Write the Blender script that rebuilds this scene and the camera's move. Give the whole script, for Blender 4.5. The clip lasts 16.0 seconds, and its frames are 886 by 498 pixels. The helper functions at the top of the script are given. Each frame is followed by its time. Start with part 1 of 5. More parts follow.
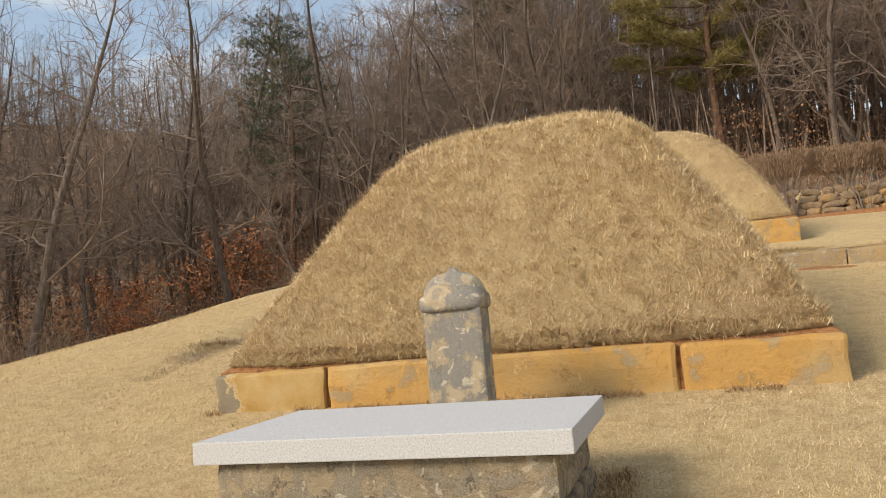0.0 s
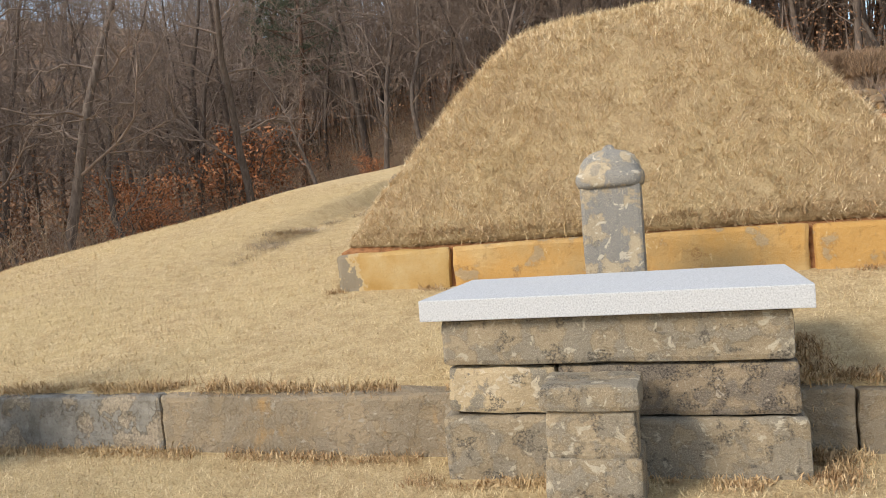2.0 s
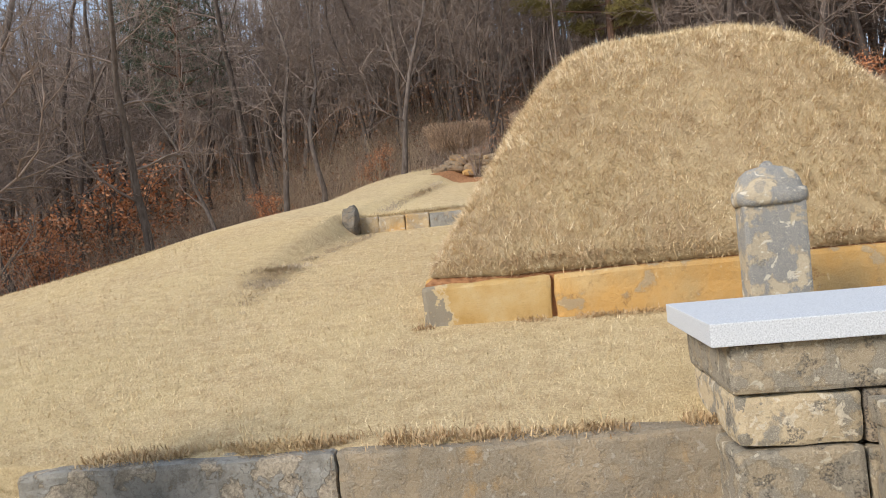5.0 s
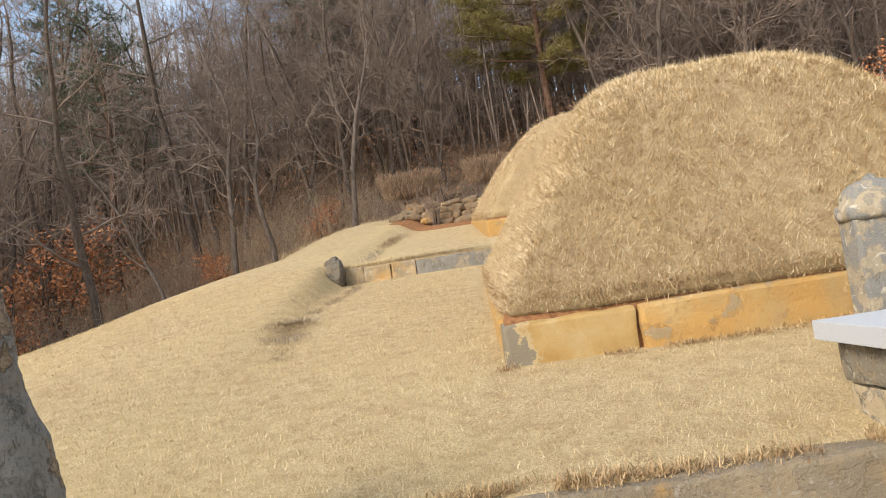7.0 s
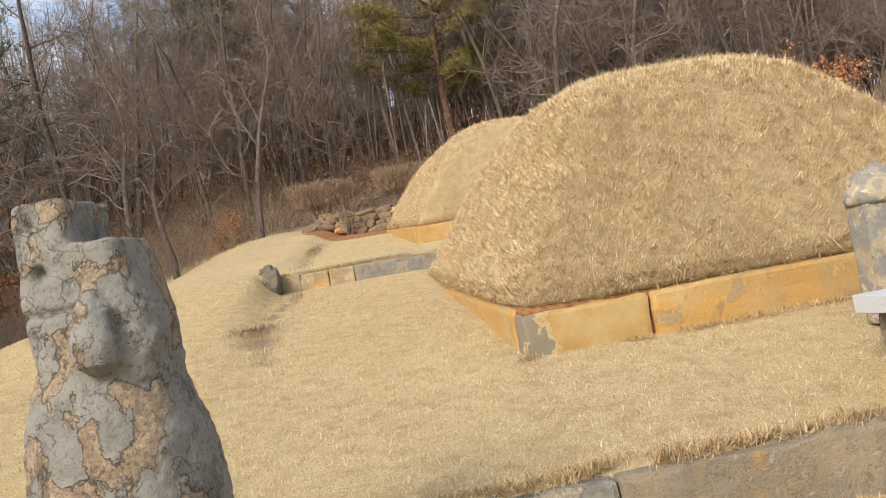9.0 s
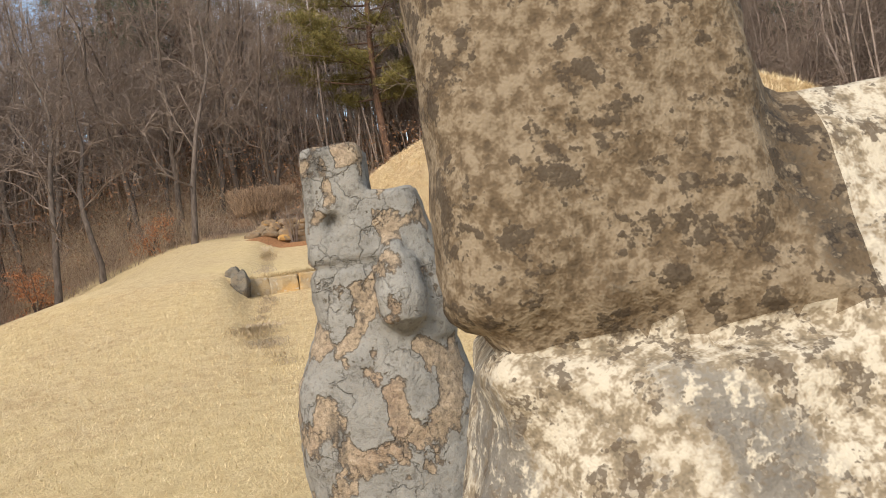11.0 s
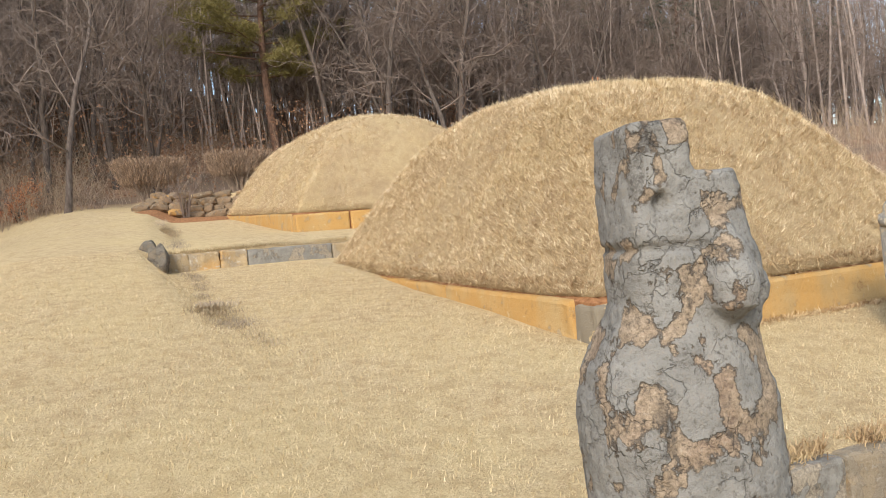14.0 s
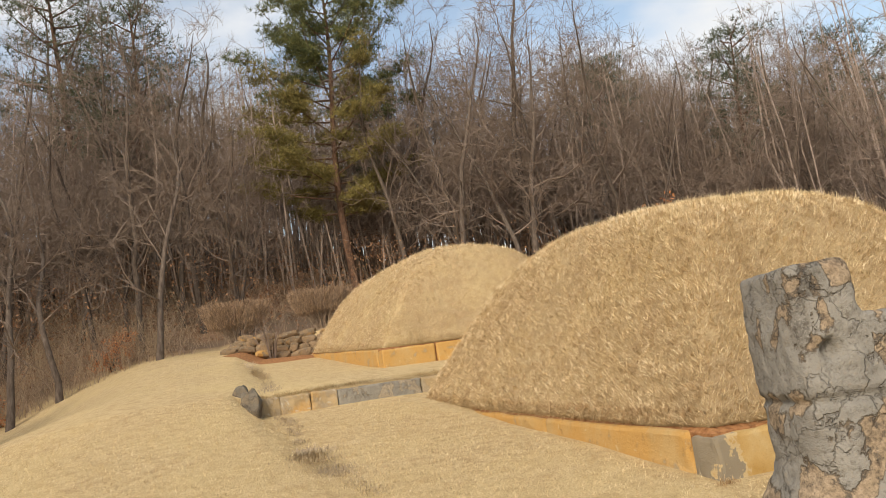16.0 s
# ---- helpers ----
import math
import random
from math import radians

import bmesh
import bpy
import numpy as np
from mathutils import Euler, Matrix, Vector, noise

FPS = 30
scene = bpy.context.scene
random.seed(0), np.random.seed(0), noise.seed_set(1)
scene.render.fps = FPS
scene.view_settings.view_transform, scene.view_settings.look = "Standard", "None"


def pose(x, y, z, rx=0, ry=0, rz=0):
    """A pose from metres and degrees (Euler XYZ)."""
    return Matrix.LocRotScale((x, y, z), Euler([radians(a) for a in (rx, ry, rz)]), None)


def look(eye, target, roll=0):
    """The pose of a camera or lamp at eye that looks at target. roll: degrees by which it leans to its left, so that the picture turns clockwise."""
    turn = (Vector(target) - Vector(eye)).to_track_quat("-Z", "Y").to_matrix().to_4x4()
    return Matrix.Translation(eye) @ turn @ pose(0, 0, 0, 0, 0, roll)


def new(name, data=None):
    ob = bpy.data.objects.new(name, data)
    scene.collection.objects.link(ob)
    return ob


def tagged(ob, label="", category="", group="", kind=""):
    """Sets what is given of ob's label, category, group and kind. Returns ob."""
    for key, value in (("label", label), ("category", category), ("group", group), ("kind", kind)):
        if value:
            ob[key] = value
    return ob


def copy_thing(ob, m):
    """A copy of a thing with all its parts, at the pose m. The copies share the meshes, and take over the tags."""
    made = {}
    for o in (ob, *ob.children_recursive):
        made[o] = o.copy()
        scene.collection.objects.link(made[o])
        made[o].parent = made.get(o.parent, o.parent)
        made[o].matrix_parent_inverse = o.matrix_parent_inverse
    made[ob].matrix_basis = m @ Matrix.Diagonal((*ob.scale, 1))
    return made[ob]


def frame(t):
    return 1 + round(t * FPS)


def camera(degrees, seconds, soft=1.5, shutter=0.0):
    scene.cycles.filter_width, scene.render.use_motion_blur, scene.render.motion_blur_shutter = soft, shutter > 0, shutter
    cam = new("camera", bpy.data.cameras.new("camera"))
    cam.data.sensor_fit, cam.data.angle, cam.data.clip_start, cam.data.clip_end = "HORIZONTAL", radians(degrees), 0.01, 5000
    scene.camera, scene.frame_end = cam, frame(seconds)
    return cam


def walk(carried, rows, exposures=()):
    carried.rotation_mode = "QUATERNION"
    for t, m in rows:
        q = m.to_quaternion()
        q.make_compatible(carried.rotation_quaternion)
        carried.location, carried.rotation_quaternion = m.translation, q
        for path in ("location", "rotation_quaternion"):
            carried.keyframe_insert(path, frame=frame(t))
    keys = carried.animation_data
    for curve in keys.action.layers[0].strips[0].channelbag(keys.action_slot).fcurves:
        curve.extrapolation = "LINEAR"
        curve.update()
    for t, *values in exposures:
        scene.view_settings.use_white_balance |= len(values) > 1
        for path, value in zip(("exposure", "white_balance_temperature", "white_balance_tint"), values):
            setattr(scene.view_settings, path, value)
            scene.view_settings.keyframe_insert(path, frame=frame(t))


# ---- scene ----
# ---- camera and walk ----
cam = camera(56.7, 16.0, soft=1.0)
METRES, EYE, TILT, LEAN, TURN = 10.0, 1.65, 4.2, 4.9, 17.4
ROWS = [
    (0.0, 0.0, 0.0, 0.0, 0.0, 0.0, -0.0),
    (0.5, -0.0393, -0.0261, -0.0038, 0.14, -2.13, 0.43),
    (1.0, -0.0683, -0.0281, -0.0118, -0.03, -4.95, -0.63),
    (1.5, -0.0973, -0.0194, -0.0132, -0.41, -4.84, -0.15),
    (2.0, -0.1338, -0.0128, -0.0239, -1.11, -6.48, -0.68),
    (2.5, -0.1727, -0.0108, -0.0276, -5.52, -6.8, -1.18),
    (3.0, -0.206, 0.0047, -0.0355, -8.35, -6.37, -0.32),
    (3.5, -0.2481, 0.0244, -0.0363, -8.86, -6.15, 1.26),
    (4.0, -0.2939, 0.0366, -0.0351, -10.03, -4.52, -1.07),
    (4.5, -0.3262, 0.0522, -0.0392, -11.21, -4.0, -0.84),
    (7.0, -0.4852, 0.14, -0.0559, -17.67, 0.08, 2.74),
    (7.5, -0.5115, 0.1457, -0.0578, -26.39, 0.82, 0.25),
    (8.0, -0.5457, 0.1512, -0.0623, -28.03, 0.83, 0.59),
    (8.5, -0.5697, 0.1696, -0.0688, -28.98, 1.05, 0.22),
    (9.0, -0.597, 0.1919, -0.0694, -26.21, 0.68, 3.78),
    (11.5, -0.7393, 0.2786, -0.0849, -35.78, 2.08, 2.27),
    (12.0, -0.7654, 0.2909, -0.0853, -38.49, 2.35, 2.73),
    (12.5, -0.7765, 0.3212, -0.0931, -40.21, 0.06, 2.16),
    (13.0, -0.7827, 0.3439, -0.0881, -41.91, -0.6, 1.71),
    (13.5, -0.7982, 0.3569, -0.0887, -43.17, -0.39, -0.02),
    (14.0, -0.8165, 0.3696, -0.084, -43.24, 0.64, -0.77),
    (14.5, -0.8294, 0.3791, -0.0771, -36.67, 3.34, -0.96),
    (15.0, -0.8363, 0.3811, -0.0741, -35.56, 4.85, -0.16),
    (15.5, -0.8286, 0.3858, -0.0717, -37.13, 8.34, -0.77),
    (16.0, -0.8268, 0.3891, -0.0711, -37.76, 9.32, 2.43),
]
walk(cam, [(t, pose(0, 0, EYE, TILT, LEAN, TURN) @ pose(METRES * x, METRES * y, METRES * z, 90 + pitch, roll, yaw)) for t, x, y, z, yaw, pitch, roll in ROWS],
     exposures=[(0.0, 0.54, 7250, 11), (1.0, 0.68, 6950, 10), (2.5, 0.71, 6350, 10), (4.5, 0.73, 6050, 10), (7.5, 0.81, 6600, 10), (9.0, 0.80, 6650, 10),
                (12.5, 0.81, 6500, 10), (14.0, 0.82, 6200, 10), (15.0, 0.75, 6450, 10), (16.0, 0.58, 7350, 11)])

# ---- world and sun ----
SUN_AZ, SUN_EL = radians(-137), radians(33)   # azimuth from +y, clockwise
world = bpy.data.worlds.new("sky")
scene.world = world
world.use_nodes = True
wn, wl = world.node_tree.nodes, world.node_tree.links
sky = wn.new("ShaderNodeTexSky")
sky.sky_type, sky.sun_disc = "NISHITA", False
sky.sun_elevation, sky.sun_rotation = SUN_EL, SUN_AZ
sky.air_density, sky.dust_density = 1.2, 0.7
tc = wn.new("ShaderNodeTexCoord")
cl = wn.new("ShaderNodeTexNoise")
cl.inputs["Scale"].default_value, cl.inputs["Detail"].default_value = 3.2, 7
ramp = wn.new("ShaderNodeValToRGB")
ramp.color_ramp.elements[0].position, ramp.color_ramp.elements[1].position = 0.44, 0.62
ramp.color_ramp.elements[0].color = (0.1, 0.1, 0.1, 1)
mapg = wn.new("ShaderNodeMapping")
mapg.inputs["Scale"].default_value = (1, 1, 2.2)
mapg.inputs["Location"].default_value = (0.4, 0.7, 0)
mix = wn.new("ShaderNodeMixRGB")
mix.inputs["Color2"].default_value = (4.3, 4.7, 5.3, 1)
bg = wn["Background"]
bg.inputs["Strength"].default_value = 0.13
wl.new(tc.outputs["Generated"], mapg.inputs["Vector"])
wl.new(mapg.outputs["Vector"], cl.inputs["Vector"])
wl.new(cl.outputs["Fac"], ramp.inputs["Fac"])
wl.new(ramp.outputs["Color"], mix.inputs["Fac"])
wl.new(sky.outputs["Color"], mix.inputs["Color1"])
wl.new(mix.outputs["Color"], bg.inputs["Color"])

sun_dir = Vector((math.sin(SUN_AZ) * math.cos(SUN_EL), math.cos(SUN_AZ) * math.cos(SUN_EL), math.sin(SUN_EL)))
sun = new("sun", bpy.data.lights.new("sun", "SUN"))
sun.data.energy, sun.data.angle, sun.data.color = 2.7, radians(20), (1.0, 0.93, 0.82)
sun.matrix_world = look(sun_dir * 50, (0, 0, 0))


# ---- materials ----
def srgb(r, g, b):
    return tuple((c / 255 / 12.92 if c / 255 < 0.04045 else ((c / 255 + 0.055) / 1.055) ** 2.4) for c in (r, g, b)) + (1,)


class Mat:
    """A small builder of node materials in object space."""
    def __init__(self, name, rough=0.9, spec=0.25):
        self.m = bpy.data.materials.new(name)
        self.m.use_nodes = True
        self.n, self.l = self.m.node_tree.nodes, self.m.node_tree.links
        self.b = self.n["Principled BSDF"]
        self.b.inputs["Roughness"].default_value = rough
        self.b.inputs["Specular IOR Level"].default_value = spec
        self.pos = self.n.new("ShaderNodeNewGeometry").outputs["Position"]

    def noise(self, scale, detail=4, rough=0.55, stretch=(1, 1, 1), distort=0.0, shift=None):
        mp = self.n.new("ShaderNodeMapping")
        mp.inputs["Scale"].default_value = stretch
        self.l.new(self.pos, mp.inputs["Vector"])
        if shift:
            self.l.new(shift, mp.inputs["Location"])
        t = self.n.new("ShaderNodeTexNoise")
        t.inputs["Scale"].default_value, t.inputs["Detail"].default_value = scale, detail
        t.inputs["Roughness"].default_value, t.inputs["Distortion"].default_value = rough, distort
        self.l.new(mp.outputs["Vector"], t.inputs["Vector"])
        return t.outputs["Fac"]

    def ramp(self, fac, stops):
        r = self.n.new("ShaderNodeValToRGB")
        e = r.color_ramp.elements
        while len(e) < len(stops):
            e.new(0.5)
        for el, (p, c) in zip(e, stops):
            el.position = p
            el.color = c if len(c) == 4 else (*c, 1)
        self.l.new(fac, r.inputs["Fac"])
        return r.outputs["Color"]

    def step(self, fac, a, b):
        if a > b:
            return self.ramp(fac, [(b, (1, 1, 1)), (a, (0, 0, 0))])
        return self.ramp(fac, [(a, (0, 0, 0)), (b, (1, 1, 1))])

    def mix(self, fac, a, b, mode="MIX"):
        x = self.n.new("ShaderNodeMixRGB")
        x.blend_type = mode
        for s, v in (("Fac", fac), ("Color1", a), ("Color2", b)):
            if isinstance(v, (int, float)):
                x.inputs[s].default_value = v
            elif isinstance(v, tuple):
                x.inputs[s].default_value = v if len(v) == 4 else (*v, 1)
            else:
                self.l.new(v, x.inputs[s])
        return x.outputs["Color"]

    def math(self, op, a, b=0.0):
        x = self.n.new("ShaderNodeMath")
        x.operation = op
        for i, v in enumerate((a, b)):
            if isinstance(v, (int, float)):
                x.inputs[i].default_value = v
            else:
                self.l.new(v, x.inputs[i])
        return x.outputs[0]

    def color(self, c):
        if isinstance(c, tuple):
            self.b.inputs["Base Color"].default_value = c
        else:
            self.l.new(c, self.b.inputs["Base Color"])
        return self

    def bump(self, h, strength=0.5, dist=0.02):
        x = self.n.new("ShaderNodeBump")
        x.inputs["Strength"].default_value, x.inputs["Distance"].default_value = strength, dist
        self.l.new(h, x.inputs["Height"])
        self.l.new(x.outputs["Normal"], self.b.inputs["Normal"])
        return self

    def random(self):
        return self.n.new("ShaderNodeObjectInfo").outputs["Random"]

    def island(self):
        return self.n.new("ShaderNodeNewGeometry").outputs["Random Per Island"]


STRAW_D, STRAW, STRAW_L = (0.28, 0.185, 0.095), (0.555, 0.415, 0.23), (0.74, 0.60, 0.37)


def straw_base(m):
    """Colour of a mown winter lawn: straw with darker thatch and patches."""
    fine = m.noise(42, 6, 0.8, (1, 1, 1), 0.6)
    mid = m.noise(6, 5, 0.6)
    big = m.noise(0.55, 4, 0.55)
    c = m.ramp(fine, [(0.30, STRAW_D), (0.5, STRAW), (0.72, STRAW_L)])
    c = m.mix(m.math("MULTIPLY", m.step(mid, 0.44, 0.64), 0.5), c, (0.34, 0.225, 0.11))
    return m.mix(m.math("MULTIPLY", m.step(big, 0.42, 0.68), 0.4), c, (0.60, 0.46, 0.23)), fine, mid


def lawn_material():
    m = Mat("lawn_and_leaf_litter", 0.95, 0.1)
    lawn, fine, mid = straw_base(m)
    litter_n = m.noise(9, 6, 0.7)
    litter = m.ramp(litter_n, [(0.3, (0.13, 0.08, 0.052)), (0.5, (0.26, 0.16, 0.10)), (0.68, (0.40, 0.26, 0.165))])
    litter = m.mix(m.step(m.noise(0.3, 3), 0.45, 0.6), litter, (0.19, 0.135, 0.095))
    xyz = m.n.new("ShaderNodeSeparateXYZ")
    m.l.new(m.pos, xyz.inputs[0])
    wob = m.math("MULTIPLY", m.math("SUBTRACT", m.noise(0.5, 4), 0.5), 3.0)
    # woods lie past the crest on one side and past the hedge behind
    left = m.math("ADD", m.math("ADD", m.math("MULTIPLY", xyz.outputs[0], -1.0), m.math("MULTIPLY", xyz.outputs[1], 0.10)), wob)
    back = m.math("ADD", xyz.outputs[1], wob)
    f1 = m.step(m.math("DIVIDE", left, 40.0), 16.2 / 40, 17.6 / 40)
    f2 = m.step(m.math("DIVIDE", back, 80.0), 33.0 / 80, 34.5 / 80)
    right = m.math("ADD", xyz.outputs[0], wob)
    f3 = m.math("MULTIPLY", m.step(m.math("DIVIDE", right, 40.0), 8.6 / 40, 9.6 / 40), m.step(m.math("DIVIDE", xyz.outputs[1], 40.0), 9.0 / 40, 11.0 / 40))
    f = m.mix(1.0, m.mix(1.0, f1, f2, "LIGHTEN"), f3, "LIGHTEN")
    soil = m.step(m.noise(1.7, 5, 0.7), 0.69, 0.74)
    lawn = m.mix(m.math("MULTIPLY", soil, 0.5), lawn, (0.30, 0.17, 0.08))
    m.color(m.mix(f, lawn, litter))
    m.bump(m.math("ADD", fine, m.math("MULTIPLY", mid, 1.5)), 0.8, 0.03)
    return m.m


def mound_turf_material():
    m = Mat("dry_mound_turf", 0.95, 0.1)
    c, fine, mid = straw_base(m)
    c = m.mix(m.math("MULTIPLY", m.step(m.noise(1.3, 4), 0.35, 0.65), 0.45), c, (0.36, 0.25, 0.15))
    c = m.mix(0.2, c, (0.30, 0.20, 0.11))
    m.color(c).bump(m.math("ADD", fine, mid), 0.9, 0.04)
    return m.m


def blade_material(name, dark, midc, light, tuft=11.0, patch=0.35):
    """Straw: each blade differs, and so does each tuft; broad patches lie over both."""
    m = Mat(name, 0.8, 0.15)
    v = m.n.new("ShaderNodeTexVoronoi")
    v.inputs["Scale"].default_value = tuft
    m.l.new(m.pos, v.inputs["Vector"])
    sep = m.n.new("ShaderNodeSeparateColor")
    m.l.new(v.outputs["Color"], sep.inputs[0])
    f = m.math("ADD", m.math("MULTIPLY", m.island(), 0.45), m.math("MULTIPLY", sep.outputs[0], 0.55))
    c = m.ramp(f, [(0.08, dark), (0.45, midc), (0.9, light)])
    c = m.mix(m.math("MULTIPLY", m.step(m.noise(0.8, 4), 0.4, 0.7), patch), c, (0.62, 0.48, 0.25))
    c = m.mix(m.math("MULTIPLY", m.step(m.noise(2.3, 4), 0.5, 0.72), 0.4), c, tuple(0.5 * (a + b) for a, b in zip(dark, midc)))
    m.color(c)
    return m.m


def stone_material(name, tan, grey, dark, pale, grey_at=0.5, dark_at=0.6, pale_at=0.6, ochre=0.0, scale=1.0, relief=0.7, patch=0.85, spots=0.0):
    """Old hewn granite: tan rock under sharp-edged patches of grey, dark and pale lichen."""
    m = Mat(name, 0.93, 0.2)
    rnd = m.math("MULTIPLY", m.random(), 7.0)
    grain = m.noise(170, 3, 0.75)
    crumb = m.noise(38 * scale, 5, 0.7)
    rag = m.math("MULTIPLY", m.math("SUBTRACT", m.noise(38, 4, 0.65), 0.5), 0.20)
    n1 = m.math("ADD", m.noise(7.0 * scale, 3, 0.5, (1, 1, 1), 0.25, rnd), rag)
    n2 = m.math("ADD", m.noise(9.0 * scale, 2, 0.45, (1, 1, 1), 0.6, rnd), rag)
    n3 = m.math("ADD", m.noise(13 * scale, 3, 0.6, (1, 1, 1), 0.6, rnd), rag)
    big = m.noise(1.1 * scale, 3, 0.5, (1, 1, 1), 0.0, rnd)
    c = m.mix(m.step(big, 0.38, 0.62), tan, tuple(v * 0.78 for v in tan))
    if ochre:
        o = m.step(m.noise(1.9 * scale, 5, 0.6, (1, 1, 0.6), 0.2, rnd), 0.62 - 0.3 * ochre, 0.74 - 0.3 * ochre)
        c = m.mix(m.math("MULTIPLY", o, 0.85), c, (0.48, 0.265, 0.075))
    c = m.mix(m.math("MULTIPLY", m.step(n1, grey_at - 0.015, grey_at + 0.02), patch), c, grey)
    rimm = m.math("MULTIPLY", m.step(n1, grey_at - 0.045, grey_at - 0.02), m.step(n1, grey_at + 0.012, grey_at - 0.01))
    c = m.mix(m.math("MULTIPLY", rimm, 0.35), c, dark)
    if spots:
        # round lichen rosettes
        v = m.n.new("ShaderNodeTexVoronoi")
        v.inputs["Scale"].default_value = 8.5
        add = m.n.new("ShaderNodeVectorMath")
        cmb = m.n.new("ShaderNodeCombineXYZ")
        for k in range(3):
            m.l.new(m.math("MULTIPLY", rag, 0.35), cmb.inputs[k])
        m.l.new(m.pos, add.inputs[0])
        m.l.new(cmb.outputs[0], add.inputs[1])
        m.l.new(add.outputs[0], v.inputs["Vector"])
        sep = m.n.new("ShaderNodeSeparateColor")
        m.l.new(v.outputs["Color"], sep.inputs[0])
        size = m.math("MULTIPLY", m.step(sep.outputs[0], 0.45, 1.0), 0.42)
        rose = m.step(m.math("SUBTRACT", v.outputs["Distance"], size), 0.012, -0.012)
        c = m.mix(m.math("MULTIPLY", rose, spots), c, tuple(g * 0.85 for g in grey))
    c = m.mix(m.math("MULTIPLY", m.step(n3, pale_at, pale_at + 0.03), 0.8), c, pale)
    speck = m.step(m.noise(85, 3, 0.7), 0.44, 0.54)
    c = m.mix(m.math("MULTIPLY", m.math("MULTIPLY", m.step(n2, dark_at + 0.03, dark_at + 0.08), speck), 0.85), c, dark)
    c = m.mix(m.math("MULTIPLY", m.step(grain, 0.52, 0.62), 0.48), c, pale)
    c = m.mix(m.math("MULTIPLY", m.step(grain, 0.44, 0.30), 0.35), c, dark)
    c = m.mix(m.math("MULTIPLY", m.step(crumb, 0.42, 0.30), 0.45), c, dark)
    m.color(c)
    m.bump(m.math("ADD", m.math("ADD", m.math("MULTIPLY", grain, 0.25), m.math("MULTIPLY", crumb, 0.8)), n1), relief, 0.022)
    return m.m


def plate_material(name, rock, rock_dark, plate, pale, crack, cover=0.47, scale=4.2, pinkish=0.4):
    """Coarse granite overgrown by smooth grey lichen plates with dark, cracked rims."""
    m = Mat(name, 0.92, 0.2)
    grain = m.noise(120, 3, 0.8)
    grit = m.noise(46, 4, 0.75)
    rag = m.math("MULTIPLY", m.math("SUBTRACT", m.noise(26, 4, 0.75), 0.5), 0.24)
    area = m.math("ADD", m.noise(scale, 3, 0.5, (1, 1, 0.8), 0.3), rag)
    broad = m.noise(1.6, 3, 0.5)
    area = m.math("ADD", area, m.math("MULTIPLY", m.math("SUBTRACT", broad, 0.5), 0.35))
    # bare rock: tan to pink grains with dark pits
    c = m.ramp(grit, [(0.30, rock_dark), (0.46, rock), (0.60, tuple(min(0.85, v * 1.35) for v in rock)), (0.75, pale)])
    c = m.mix(m.math("MULTIPLY", m.step(m.noise(3.3, 3, 0.5), 0.5, 0.62), pinkish), c, (0.25, 0.15, 0.10))
    c = m.mix(m.math("MULTIPLY", m.step(grain, 0.46, 0.34), 0.6), c, crack)
    # plates
    p = m.ramp(m.noise(9, 4, 0.6), [(0.3, tuple(v * 0.8 for v in plate)), (0.55, plate), (0.75, tuple(v * 1.2 for v in plate))])
    p = m.mix(m.math("MULTIPLY", m.step(grit, 0.47, 0.34), 0.55), p, tuple(0.5 * (a + b) for a, b in zip(crack, rock_dark)))
    p = m.mix(m.math("MULTIPLY", m.step(grit, 0.56, 0.68), 0.35), p, rock)
    p = m.mix(m.math("MULTIPLY", m.step(grain, 0.58, 0.70), 0.3), p, pale)
    on = m.step(area, cover - 0.006, cover + 0.01)
    c = m.mix(m.math("MULTIPLY", on, 0.95), c, p)
    rim = m.math("MULTIPLY", m.step(area, cover - 0.028, cover - 0.012), m.step(area, cover + 0.014, cover))
    c = m.mix(m.math("MULTIPLY", rim, 0.65), c, crack)
    # cracks that split the plates
    w = m.n.new("ShaderNodeVectorMath")
    cmb = m.n.new("ShaderNodeCombineXYZ")
    for k, sc in enumerate((7.0, 8.3, 9.1)):
        m.l.new(m.math("MULTIPLY", m.noise(sc, 4, 0.65), 0.16), cmb.inputs[k])
    m.l.new(m.pos, w.inputs[0])
    m.l.new(cmb.outputs[0], w.inputs[1])
    v = m.n.new("ShaderNodeTexVoronoi")
    v.feature = "DISTANCE_TO_EDGE"
    v.inputs["Scale"].default_value = 11.0
    m.l.new(w.outputs[0], v.inputs["Vector"])
    split = m.math("MULTIPLY", m.step(v.outputs["Distance"], 0.04, 0.01), m.step(m.noise(5.1, 3), 0.46, 0.58))
    c = m.mix(m.math("MULTIPLY", split, 0.35), c, crack)
    soot = m.math("MULTIPLY", m.step(m.math("ADD", m.noise(4.6, 4, 0.6, (1, 1, 0.45)), rag), 0.56, 0.62), m.step(grain, 0.36, 0.5))
    c = m.mix(m.math("MULTIPLY", soot, 0.6), c, tuple(v * 0.8 for v in crack))
    m.color(c)
    h = m.math("ADD", m.math("MULTIPLY", on, 0.55), m.math("MULTIPLY", grit, 0.7))
    h = m.math("SUBTRACT", m.math("ADD", h, m.math("MULTIPLY", grain, 0.3)), m.math("MULTIPLY", split, 0.8))
    m.bump(h, 0.75, 0.016)
    return m.m


